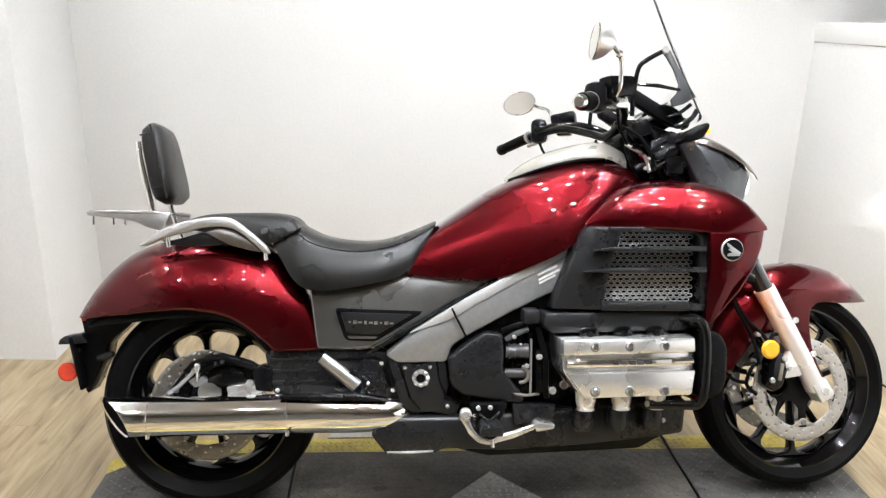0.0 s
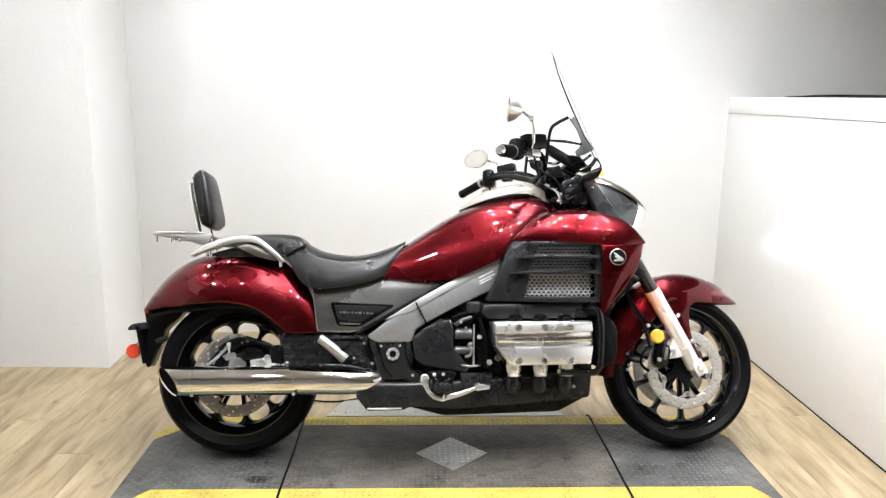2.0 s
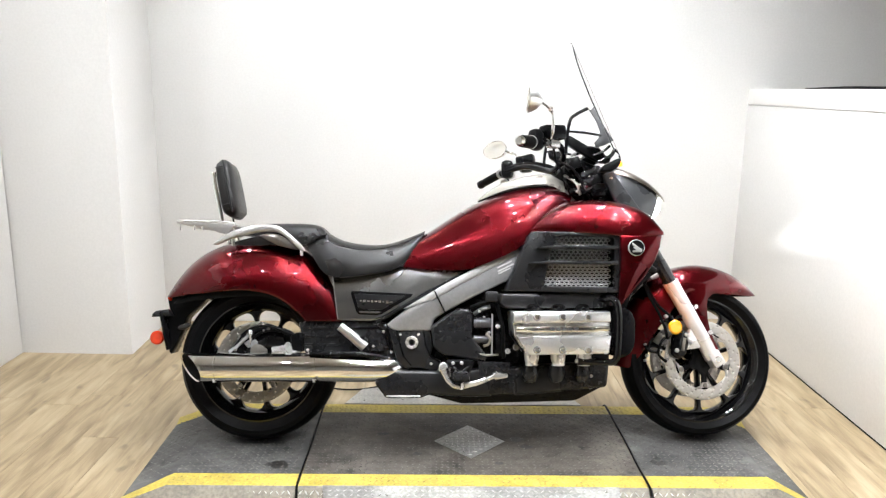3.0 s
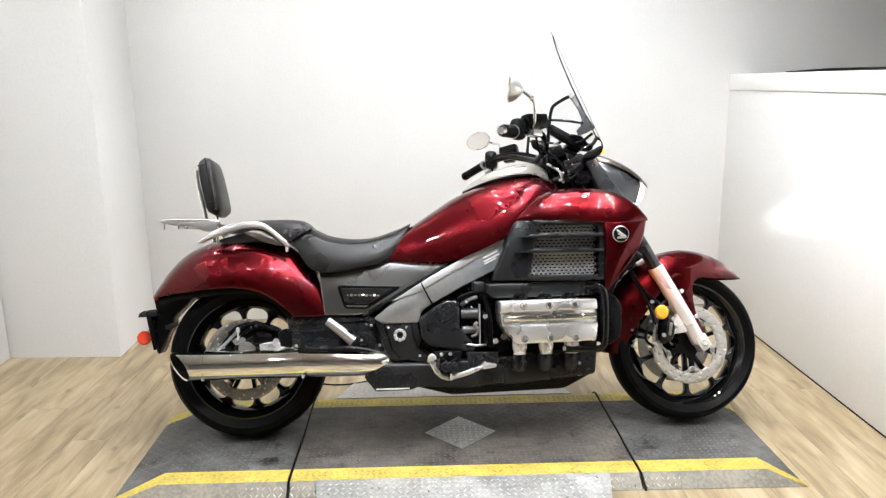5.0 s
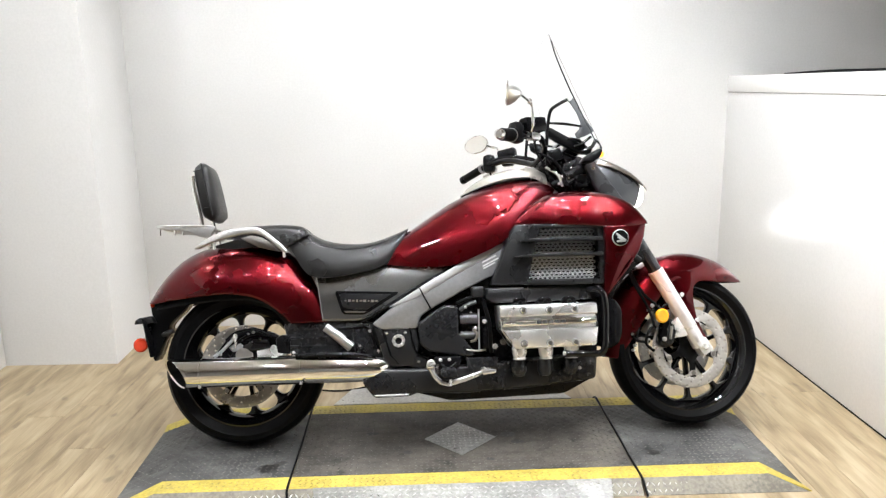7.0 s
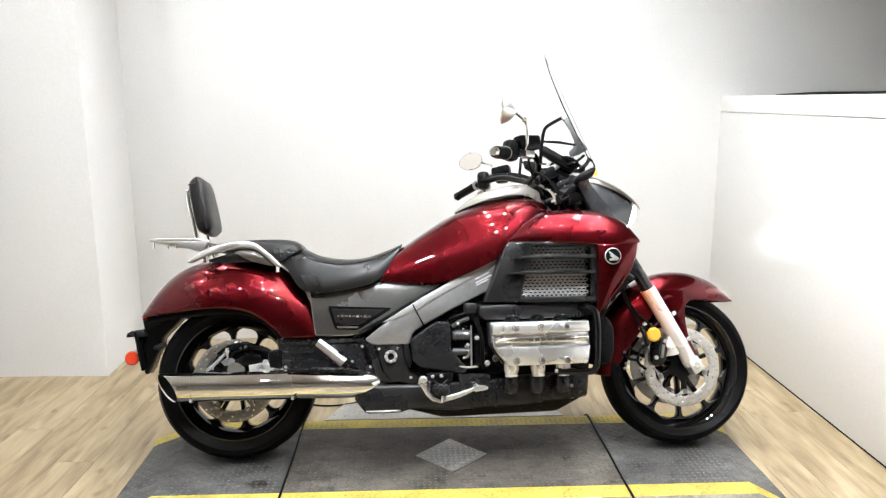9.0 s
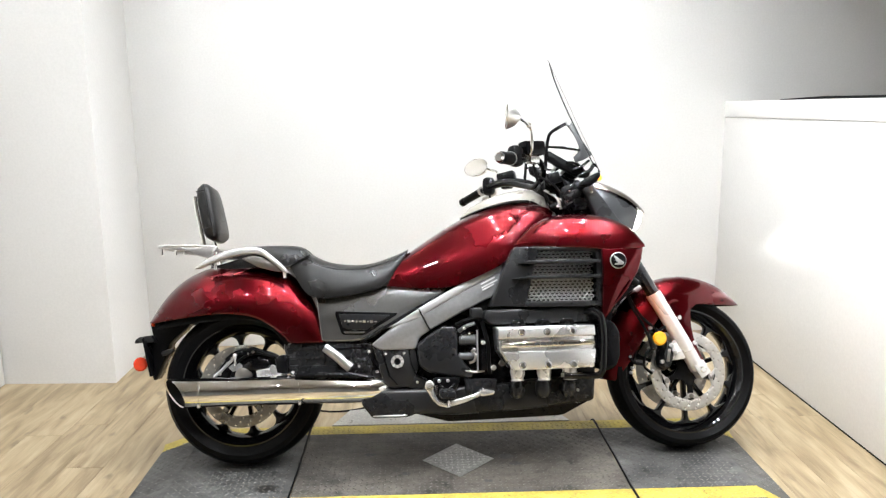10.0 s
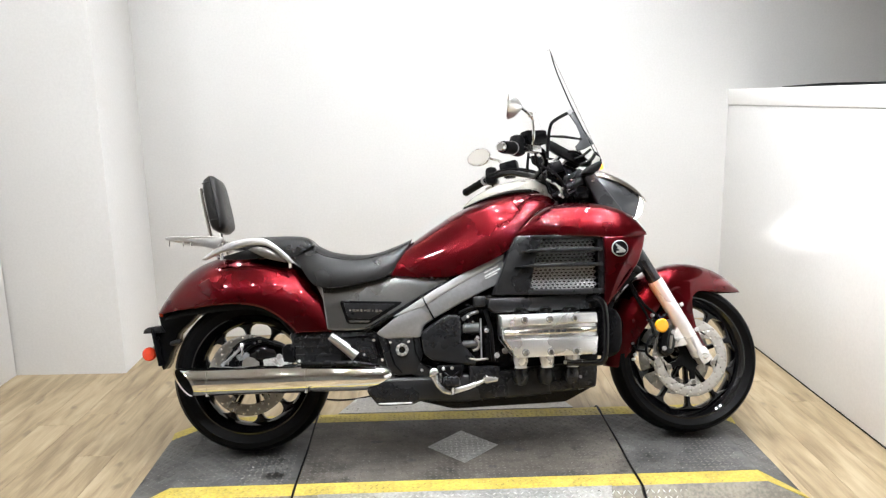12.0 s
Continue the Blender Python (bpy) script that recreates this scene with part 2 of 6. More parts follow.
def wood_material():
    m = bpy.data.materials.new("oak_plank_vinyl")
    m.use_nodes = True
    nt = m.node_tree
    b = nt.nodes["Principled BSDF"]
    tc = nt.nodes.new("ShaderNodeTexCoord")
    oi = nt.nodes.new("ShaderNodeObjectInfo")
    off = nt.nodes.new("ShaderNodeVectorMath")
    off.operation = "MULTIPLY_ADD"
    off.inputs[1].default_value = (9, 31, 5)
    nt.links.new(oi.outputs["Random"], off.inputs[0])
    nt.links.new(tc.outputs["Object"], off.inputs[2])
    mp = nt.nodes.new("ShaderNodeMapping")
    mp.inputs["Scale"].default_value = (13, 2.0, 1)
    nt.links.new(off.outputs[0], mp.inputs[0])
    n1 = nt.nodes.new("ShaderNodeTexNoise")
    n1.inputs["Scale"].default_value = 1.6
    n1.inputs["Detail"].default_value = 7
    n1.inputs["Distortion"].default_value = 0.6
    nt.links.new(mp.outputs[0], n1.inputs["Vector"])
    mp2 = nt.nodes.new("ShaderNodeMapping")
    mp2.inputs["Scale"].default_value = (90, 3, 1)
    nt.links.new(off.outputs[0], mp2.inputs[0])
    n2 = nt.nodes.new("ShaderNodeTexNoise")
    n2.inputs["Scale"].default_value = 2.0
    n2.inputs["Detail"].default_value = 4
    nt.links.new(mp2.outputs[0], n2.inputs["Vector"])
    ramp = nt.nodes.new("ShaderNodeValToRGB")
    e = ramp.color_ramp.elements
    e[0].position, e[0].color = 0.28, (0.155, 0.112, 0.060, 1)
    e[1].position, e[1].color = 0.72, (0.352, 0.282, 0.181, 1)
    k = ramp.color_ramp.elements.new(0.5)
    k.color = (0.260, 0.197, 0.115, 1)
    mix = nt.nodes.new("ShaderNodeMath")
    mix.operation = "MULTIPLY_ADD"
    mix.inputs[1].default_value = 0.25
    nt.links.new(n2.outputs["Fac"], mix.inputs[0])
    sub = nt.nodes.new("ShaderNodeMath")
    sub.operation = "MULTIPLY_ADD"
    sub.inputs[1].default_value = 0.11
    sub.inputs[2].default_value = -0.18
    nt.links.new(oi.outputs["Random"], sub.inputs[0])
    ad = nt.nodes.new("ShaderNodeMath")
    ad.operation = "ADD"
    nt.links.new(n1.outputs["Fac"], ad.inputs[0])
    nt.links.new(sub.outputs[0], ad.inputs[1])
    nt.links.new(ad.outputs[0], mix.inputs[2])
    nt.links.new(mix.outputs[0], ramp.inputs[0])
    knot = nt.nodes.new("ShaderNodeTexNoise")
    knot.inputs["Scale"].default_value = 2.2
    knot.inputs["Detail"].default_value = 2
    mp3 = nt.nodes.new("ShaderNodeMapping")
    mp3.inputs["Scale"].default_value = (5, 2.6, 1)
    nt.links.new(off.outputs[0], mp3.inputs[0])
    nt.links.new(mp3.outputs[0], knot.inputs["Vector"])
    kr = nt.nodes.new("ShaderNodeMapRange")
    kr.inputs[1].default_value, kr.inputs[2].default_value = 0.26, 0.34
    kr.inputs[3].default_value, kr.inputs[4].default_value = 0.62, 1.0
    nt.links.new(knot.outputs["Fac"], kr.inputs[0])
    sc = nt.nodes.new("ShaderNodeVectorMath")
    sc.operation = "SCALE"
    nt.links.new(ramp.outputs[0], sc.inputs[0])
    nt.links.new(kr.outputs[0], sc.inputs["Scale"])
    nt.links.new(sc.outputs[0], b.inputs["Base Color"])
    b.inputs["Roughness"].default_value = 0.42
    bp = nt.nodes.new("ShaderNodeBump")
    bp.inputs["Strength"].default_value = 0.15
    bp.inputs["Distance"].default_value = 0.001
    nt.links.new(n2.outputs["Fac"], bp.inputs["Height"])
    nt.links.new(bp.outputs[0], b.inputs["Normal"])
    return m


WOOD = wood_material()


# ---------------------------------------------------------------- mesh helpers
def part(name, bm, material, parent=None, label="", smooth=40, solid=0.0):
    me = bpy.data.meshes.new(name)
    bmesh.ops.recalc_face_normals(bm, faces=bm.faces)
    bm.to_mesh(me)
    bm.free()
    me.materials.append(material)
    for p in me.polygons:
        p.use_smooth = True
    if smooth < 180:
        me.set_sharp_from_angle(angle=radians(smooth))
    ob = new(name, me)
    if parent:
        ob.parent = parent
    if label:
        tagged(ob, label)
    if solid:
        md = ob.modifiers.new("thick", "SOLIDIFY")
        md.thickness = solid
        md.offset = 0.0
    return ob


def cr(pts, n):
    """n points on a smooth curve through pts."""
    p = np.array(pts, float)
    d = np.r_[0, np.cumsum(np.linalg.norm(np.diff(p, axis=0), axis=1) ** 0.5 + 1e-9)]
    m = np.zeros_like(p)
    m[1:-1] = (p[2:] - p[:-2]) / (d[2:] - d[:-2])[:, None]
    m[0], m[-1] = (p[1] - p[0]) / (d[1] - d[0]), (p[-1] - p[-2]) / (d[-1] - d[-2])
    out = []
    for t in np.linspace(0, d[-1], n):
        i = min(np.searchsorted(d, t, side="right") - 1, len(p) - 2)
        h = d[i + 1] - d[i]
        u = (t - d[i]) / h
        out.append((2 * u**3 - 3 * u**2 + 1) * p[i] + (u**3 - 2 * u**2 + u) * h * m[i] + (3 * u**2 - 2 * u**3) * p[i + 1] + (u**3 - u**2) * h * m[i + 1])
    return np.array(out)


def grid_bm(rows, bm=None, wrap=False):
    bm = bm or bmesh.new()
    vs = [[bm.verts.new(p) for p in r] for r in rows]
    w = len(vs[0])
    for a, b in zip(vs, vs[1:]):
        for i in range(w if wrap else w - 1):
            j = (i + 1) % w
            bm.faces.new((a[i], a[j], b[j], b[i]))
    return bm, vs


def tube(path, r, n=12, bm=None, flat=1.0, caps=True, smooth_n=0):
    """A pipe along a path; r a number or one per point; flat squeezes it across y."""
    p = cr(path, smooth_n) if smooth_n else np.array(path, float)
    rs = np.interp(np.linspace(0, 1, len(p)), np.linspace(0, 1, len(np.atleast_1d(r))), np.atleast_1d(r)) if np.ndim(r) else np.full(len(p), r)
    tan = np.gradient(p, axis=0)
    tan /= np.linalg.norm(tan, axis=1)[:, None]
    up = np.array([0, 1.0, 0]) if abs(tan[0][1]) < 0.9 else np.array([0, 0, 1.0])
    rings = []
    for q, t, rr in zip(p, tan, rs):
        a = np.cross(t, up)
        a /= np.linalg.norm(a)
        b = np.cross(a, t)
        up = b
        rings.append([q + rr * (math.cos(k) * a + flat * math.sin(k) * b) for k in np.arange(n) * 2 * math.pi / n])
    bm, vs = grid_bm(rings, bm, wrap=True)
    if caps:
        bm.faces.new(vs[0])
        bm.faces.new(vs[-1])
    return bm


def lathe(profile, center, axis="y", n=48, bm=None, closed=False):
    """Revolve (radius, along) pairs round an axis through center."""
    rows = []
    prof = list(profile) + ([profile[0]] if closed else [])
    for r, a in prof:
        ring = []
        for k in np.arange(n) * 2 * math.pi / n:
            u, v = r * math.cos(k), r * math.sin(k)
            o = {"y": (u, a, v), "x": (a, u, v), "z": (u, v, a)}[axis]
            ring.append((center[0] + o[0], center[1] + o[1], center[2] + o[2]))
        rows.append(ring)
    bm, vs = grid_bm(rows, bm, wrap=True)
    bmesh.ops.remove_doubles(bm, verts=bm.verts, dist=1e-6)
    return bm


def disc(center, axis, r, depth, bev=0.002, n=28, bm=None):
    d = depth / 2
    b = min(bev, r * 0.45, d * 0.9)
    return lathe([(0, -d), (r - b, -d), (r, -d + b), (r, d - b), (r - b, d), (0, d)], center, axis, n, bm)


def plate(poly, y0, y1, bev=0.004, warp=None, bm=None, seg=2):
    """A polygon in x and z, thick from y0 to y1, with rounded edges."""
    b2 = bmesh.new()
    a = [b2.verts.new((x, y0, z)) for x, z in poly]
    c = [b2.verts.new((x, y1, z)) for x, z in poly]
    n = len(poly)
    b2.faces.new(a)
    b2.faces.new(c[::-1])
    for i in range(n):
        b2.faces.new((a[i], c[i], c[(i + 1) % n], a[(i + 1) % n]))
    if bev:
        bmesh.ops.recalc_face_normals(b2, faces=b2.faces)
        bmesh.ops.bevel(b2, geom=list(b2.edges), offset=bev, segments=seg, profile=0.5, affect="EDGES", clamp_overlap=True)
    if warp:
        for v in b2.verts:
            v.co = warp(v.co)
    if bm is None:
        return b2
    me = bpy.data.meshes.new("tmp")
    b2.to_mesh(me)
    b2.free()
    bm.from_mesh(me)
    bpy.data.meshes.remove(me)
    return bm


def box(c, s, bev=0.003, m=None, bm=None, seg=2):
    hx, hz = s[0] / 2, s[2] / 2
    b2 = plate([(-hx, -hz), (hx, -hz), (hx, hz), (-hx, hz)], -s[1] / 2, s[1] / 2, bev, seg=seg)
    b2.transform(Matrix.Translation(c) @ (m or Matrix()))
    if bm is None:
        return b2
    me = bpy.data.meshes.new("tmp")
    b2.to_mesh(me)
    b2.free()
    bm.from_mesh(me)
    bpy.data.meshes.remove(me)
    return bm


def shell(up, low, y_up, y_low, n=88, m=32, mirror=True, p=1.0, q=1.0, closed=False):
    """A curved panel between an upper and a lower line (x, z); y runs from y_up to y_low, bulging like a quarter ellipse."""
    U, L = cr(up, n), cr(low, n)
    s = np.linspace(0, 1, n)
    yu, yl = (cr([(i / (len(a) - 1), b) for i, b in enumerate(a)], n)[:, 1] for a in (y_up, y_low))
    k = np.ones(13) / 13
    yu, yl = (np.convolve(np.pad(a, 6, mode="reflect", reflect_type="odd"), k, "valid") for a in (yu, yl))
    yu[np.abs(yu) < 0.004] = 0.0
    rows = []
    for i in range(n):
        row = []
        for v in np.linspace(0, math.pi / 2, m):
            g, h = math.sin(v) ** p, (1 - math.cos(v)) ** q
            x, z = U[i] + (L[i] - U[i]) * h
            row.append((x, yu[i] + (yl[i] - yu[i]) * g, z))
        rows.append(row)
    R = np.array(rows)
    for _ in range(36):
        R[1:-1] = 0.25 * R[:-2] + 0.5 * R[1:-1] + 0.25 * R[2:]
    rows = [[tuple(p) for p in r] for r in R]
    if mirror:
        rows = [[(x, -y, z) for x, y, z in r[::-1]] + (r[1:] if abs(r[0][1]) < 1e-6 else r) for r in rows]
        if len({len(r) for r in rows}) > 1:
            w = max(len(r) for r in rows)
            rows = [r if len(r) == w else r[: m] + [r[m - 1]] + r[m:] for r in rows]
    bm, vs = grid_bm(rows, wrap=closed)
    if closed:
        bm.faces.new(vs[0])
        bm.faces.new(vs[-1])
    bmesh.ops.remove_doubles(bm, verts=bm.verts, dist=1e-5)
    return bm


def closed_shell(*args, **kw):
    """A mirrored panel closed below and at both ends into a solid body."""
    return shell(*args, closed=True, **kw)


# ---------------------------------------------------------------- the room
ROOM = pose(0.8, 0, 0, 0, 0, -2.5)


def wall(name, x0, x1, y0, y1, z0, z1, material=WALLPAINT, label="plain white painted wall"):
    ob = part(name, box(((x0 + x1) / 2, (y0 + y1) / 2, (z0 + z1) / 2), (x1 - x0, y1 - y0, z1 - z0), 0.004), material)
    ob.matrix_basis = ROOM
    return tagged(ob, label, "wall", kind="structure")


wall_north = wall("wall_north", -0.80, 5.95, 0.0, 0.12, FLOOR_Z, CEIL_Z, label="white painted back wall behind the motorcycle")
wall_north.matrix_basis = ROOM @ pose(-1.064, 1.5605, 0, 0, 0, 3.7)
step_bm = bmesh.new()
ring = [(-2.45, 0.970), (-1.725, 0.962), (-1.7455, 1.530), (-2.45, 1.530)]
low, top = ([step_bm.verts.new((x, y, z)) for x, y in ring] for z in (FLOOR_Z, CEIL_Z))
step_bm.faces.new(low[::-1])
step_bm.faces.new(top)
for i in range(4):
    step_bm.faces.new((low[i], low[(i + 1) % 4], top[(i + 1) % 4], top[i]))
bmesh.ops.bevel(step_bm, geom=[e for e in step_bm.edges if abs(e.verts[0].co.z - e.verts[1].co.z) > 1], offset=0.006, segments=2, profile=0.5, affect="EDGES")
wall_step = tagged(part("wall_step", step_bm, WALLPAINT), "white painted wall projection with a slightly splayed corner", "wall", kind="structure")
wall_step.matrix_basis = ROOM
wall("wall_west", -2.45, -2.290, -5.2, 0.961, FLOOR_Z, CEIL_Z, label="white painted side wall")
# out of view; the darker beige stands in for a dim showroom and its reflections
wall("wall_south", -2.45, 4.8, -5.32, -5.201, FLOOR_Z, CEIL_Z, label="unseen wall closing the room, beige toned down to look dim", material=mat("far_wall_dimmed_beige", (0.36, 0.35, 0.33), 0.6))
# added closing wall, never seen; dimness beyond the partition is put into its tone
wall("wall_east", 4.68, 4.8, -5.2, 1.925, FLOOR_Z, CEIL_Z, label="unseen closing wall beyond the partition, beige toned down to look dim", material=mat("east_wall_dimmed_beige", (0.3, 0.28, 0.25), 0.6))
ceiling = tagged(part("ceiling", box((1.17, -1.60, CEIL_Z + 0.05), (7.26, 7.45, 0.1), 0.0), CEILPAINT), "flat off-white painted ceiling", "ceiling", kind="structure")
ceiling.matrix_basis = ROOM

partition = wall("partition_wall", 1.640, 1.762, -2.2, 1.75, FLOOR_Z, 1.264, label="half-height white partition wall with a flat cap")
part("cap", box((1.692, -0.231, 1.310), (0.114, 3.942, 0.090), 0.004), TRIMPAINT, partition, "white painted timber cap board")

part("base_gap", box((1.6385, -0.231, FLOOR_Z + 0.003), (0.003, 3.942, 0.006), 0.0), DARK, partition, "dark gap along the floor")

floor = tagged(part("floor", box((1.17, -1.60, FLOOR_Z - 0.056), (7.26, 7.45, 0.1), 0.0), mat("dark_subfloor", (0.10, 0.07, 0.04), 0.7)), "oak-look plank floor in warm light brown", "floor", kind="structure")
floor.matrix_basis = ROOM


# ---------------------------------------------------------------- the drive-on platform
def lug_mesh(x0, x1, y0, y1, inside, step=0.021, height=0.0015, lift=None, turn=45):
    """Raised lozenges of tread plate, turned alternately, as one mesh."""
    verts, faces = [], []
    rows = int((y1 - y0) / step)
    cols = int((x1 - x0) / step)
    for j in range(rows):
        for i in range(cols):
            x, y = x0 + (i + 0.5) * step, y0 + (j + 0.5) * step
            if not inside(x, y):
                continue
            a = radians(turn if (i + j) % 2 else turn - 90)
            ca, sa = math.cos(a), math.sin(a)
            k = len(verts)
            z = lift(x, y) if lift else 0.0
            for u, v, h in ((-0.010, 0, 0), (0, -0.0028, 0), (0.010, 0, 0), (0, 0.0028, 0), (-0.004, 0, 1), (0.004, 0, 1)):
                px, py = x + u * ca - v * sa, y + u * sa + v * ca
                verts.append((px, py, (lift(px, py) if lift else z) + h * height))
            faces += [(k, k + 1, k + 4), (k + 1, k + 5, k + 4), (k + 1, k + 2, k + 5), (k + 2, k + 3, k + 5), (k + 3, k + 4, k + 5), (k + 3, k, k + 4)]
    me = bpy.data.meshes.new("tread_pattern")
    me.from_pydata(verts, [], faces)
    return me


def lugs(parent, me, material):
    me.materials.append(material)
    ob = new("tread_pattern", me)
    ob.parent = parent
    return tagged(ob, kind="stuff")


def sheet(pts, top_z, thick=0.006, bev=0.0):
    """A flat plate from (x, y, z) corners, thickened downwards."""
    bm = bmesh.new()
    a = [bm.verts.new(p) for p in pts]
    b = [bm.verts.new((p[0], p[1], p[2] - thick)) for p in pts]
    n = len(pts)
    bm.faces.new(a)
    bm.faces.new(b[::-1])
    for i in range(n):
        bm.faces.new((a[i], b[i], b[(i + 1) % n], a[(i + 1) % n]))
    return bm


platform = new("platform")
platform.matrix_basis = pose(0.787, -0.03, 0, 0, 0, -1.5)
tagged(platform, "low black tread-plate platform with yellow edges and ramps", "platform")
HX, FX, HY, BY, SY, DZ = 0.606, 1.05, 0.335, 0.255, 0.385, FLOOR_Z + 0.002


def skirt_z(x, y):
    return (abs(y) - HY) / (SY - HY) * DZ


def deck_panel(sign):
    g = 0.0045
    if sign == 0:
        x0, x1 = -HX + g, HX - g
        p = part("deck_panel", sheet([(x0, -BY, 0), (x1, -BY, 0), (x1, BY, 0), (x0, BY, 0)], 0), DECK, platform, "worn black tread-plate centre panel")
        lugs(p, lug_mesh(x0, x1, -BY, BY, lambda x, y: abs(x) + abs(y + 0.0) > 0.15), DECKLUG)
        for s in (-1, 1):
            part("edge_stripe", sheet([(x0, s * BY, 0.0), (x1, s * BY, 0.0), (x1, s * HY, 0.0), (x0, s * HY, 0.0)], 0), YELLOW, p, "worn yellow painted edge stripe")
            lugs(p, lug_mesh(x0, x1, *sorted((s * (BY + 0.002), s * (HY - 0.002))), lambda x, y: True), YELLOWLUG)
            part("side_skirt", sheet([(x0, s * HY, 0.0), (x1, s * HY, 0.0), (x1, s * SY, DZ), (x0, s * SY, DZ)], 0, 0.003), SKIRT, p, "dirty tread-plate side skirt")
            lugs(p, lug_mesh(x0, x1, *sorted((s * (HY + 0.003), s * (SY - 0.001))), lambda x, y: True, 0.0195, 0.0018, skirt_z), TREADLUG)
        return p
    s = sign
    OX = 1.165 if s > 0 else 1.196
    x0 = s * (HX + g)
    p = part("deck_panel", sheet([(x0, -BY, 0), (s * FX, -BY, 0), (s * FX, BY, 0), (x0, BY, 0)], 0), ENDDECK, platform, "worn black tread-plate end panel")
    lo, hi = sorted((x0, s * FX))
    lugs(p, lug_mesh(lo, hi, -BY, BY, lambda x, y: True), DECKLUG)
    slope = lambda x, y: -(abs(x) - FX) / (OX - FX) * (-DZ)
    part("end_ramp", sheet([(s * FX, -BY, 0), (s * OX, -0.348, DZ), (s * OX, 0.205, DZ), (s * FX, BY, 0)], 0), ENDDECK, p, "black sloping end plate")
    for t in (-1, 1):
        part("edge_stripe", sheet([(x0, t * BY, 0), (s * FX, t * BY, 0), (s * FX, t * HY, 0), (x0, t * HY, 0)], 0), YELLOW, p, "worn yellow painted edge stripe")
        lugs(p, lug_mesh(lo, hi, *sorted((t * (BY + 0.002), t * (HY - 0.002))), lambda x, y: True), YELLOWLUG)
        y_in, y_out = (-0.347, -0.393) if t < 0 else (0.205, 0.275)
        part("edge_stripe", sheet([(s * FX, t * BY, 0), (s * OX, y_in, DZ), (s * (OX + 0.01), y_out, DZ), (s * FX, t * HY, 0)], 0), YELLOW, p, "worn yellow painted edge stripe")
        part("side_skirt", sheet([(x0, t * HY, 0.0), (s * FX, t * HY, 0.0), (s * OX, y_out, DZ), (x0, t * SY, DZ)], 0, 0.003), SKIRT, p, "dirty tread-plate side skirt")
        lugs(p, lug_mesh(lo, hi, *sorted((t * (HY + 0.003), t * (SY - 0.001))), lambda x, y: True, 0.0195, 0.0018, skirt_z), TREADLUG)
    lugs(p, lug_mesh(*sorted((s * (FX + 0.005), s * (OX - 0.005))), -BY, BY, lambda x, y: True, 0.021, 0.0012, slope), DECKLUG)
    return p


for sg in (0, -1, 1):
    deck_panel(sg)
# ramps on both long sides
for s in (-1, 1):
    r = part("side_ramp", sheet([(-0.52, s * (HY + 0.002), 0.003), (0.50, s * (HY + 0.002), 0.003), (0.45, s * 0.60, DZ + 0.003), (-0.46, s * 0.60, DZ + 0.003)], 0), TREAD, platform, "bare aluminium tread-plate ramp")
    lf = lambda x, y: 0.003 + (abs(y) - HY) / (0.60 - HY) * DZ
    lugs(r, lug_mesh(-0.5, 0.48, *sorted((s * (HY + 0.01), s * 0.59)), lambda x, y: abs(x + 0.01) < 0.50 - 0.2 * (abs(y) - HY), 0.024, 0.0015, lf), TREADLUG)
# diamond of bare tread plate in the middle
dia = part("diamond_inlay", sheet([(0.137, 0, 0.002), (0, 0.137, 0.002), (-0.137, 0, 0.002), (0, -0.137, 0.002)], 0, 0.004), TREAD, platform, "bare aluminium tread-plate diamond inlay")
lugs(dia, lug_mesh(-0.14, 0.14, -0.14, 0.14, lambda x, y: abs(x) + abs(y) < 0.125, 0.021, 0.0016, lambda x, y: 0.002, 0), TREADLUG)
for sd in (-1, 1):
    bx = sd * HX
    part("joint_cord", tube([(bx, HY + 0.06, DZ + 0.006), (bx, HY + 0.004, 0.001), (bx, 0.2, 0.001), (bx + 0.002, 0.0, 0.0005), (bx - 0.001, -0.2, 0.001), (bx, -HY - 0.004, 0.002), (bx + 0.003, -HY - 0.03, -0.016), (bx + 0.004, -SY - 0.012, DZ + 0.004)], 0.0042, 8, smooth_n=40), RUBBER, platform, "black rubber cord in the panel joint")


stain_rng = random.Random(9)
for sx, sy, sr in ((0.186, 0.018, 0.034), (0.214, -0.040, 0.026), (-0.20, -0.10, 0.020), (0.10, -0.17, 0.018), (-0.34, 0.06, 0.024), (-0.70, -0.19, 0.040), (0.70, -0.16, 0.026)):
    stain_bm = bmesh.new()
    stain_bm.faces.new([stain_bm.verts.new((sx + sr * stain_rng.uniform(0.75, 1.1) * math.cos(a), sy + 0.7 * sr * stain_rng.uniform(0.75, 1.1) * math.sin(a), 0.0004)) for a in np.arange(18) * math.pi / 9])
    part("oil_stain", stain_bm, OILSTAIN, platform, "dark oil stain")


# ---------------------------------------------------------------- ceiling lamps
def ceiling_lamp(x, y):
    e = new("ceiling_light")
    e.matrix_basis = pose(x, y, CEIL_Z)
    tagged(e, "small round white recessed ceiling light, switched on", "ceiling light", "ceiling lights")
    part("trim_ring", lathe([(0.030, 0.02), (0.050, 0.02), (0.050, -0.004), (0.046, -0.006), (0.034, -0.006), (0.030, -0.002)], (0, 0, 0), "z", 32, closed=True), TRIMPAINT, e)
    part("baffle", lathe([(0.0305, 0.0), (0.034, 0.0), (0.034, -0.024), (0.0305, -0.024)], (0, 0, 0), "z", 32, closed=True), DARK, e, "black anti-glare baffle")
    part("diffuser", disc((0, 0, -0.006), "z", 0.026, 0.010, n=24), LAMPGLOW, e, "glowing white diffuser")
    return e


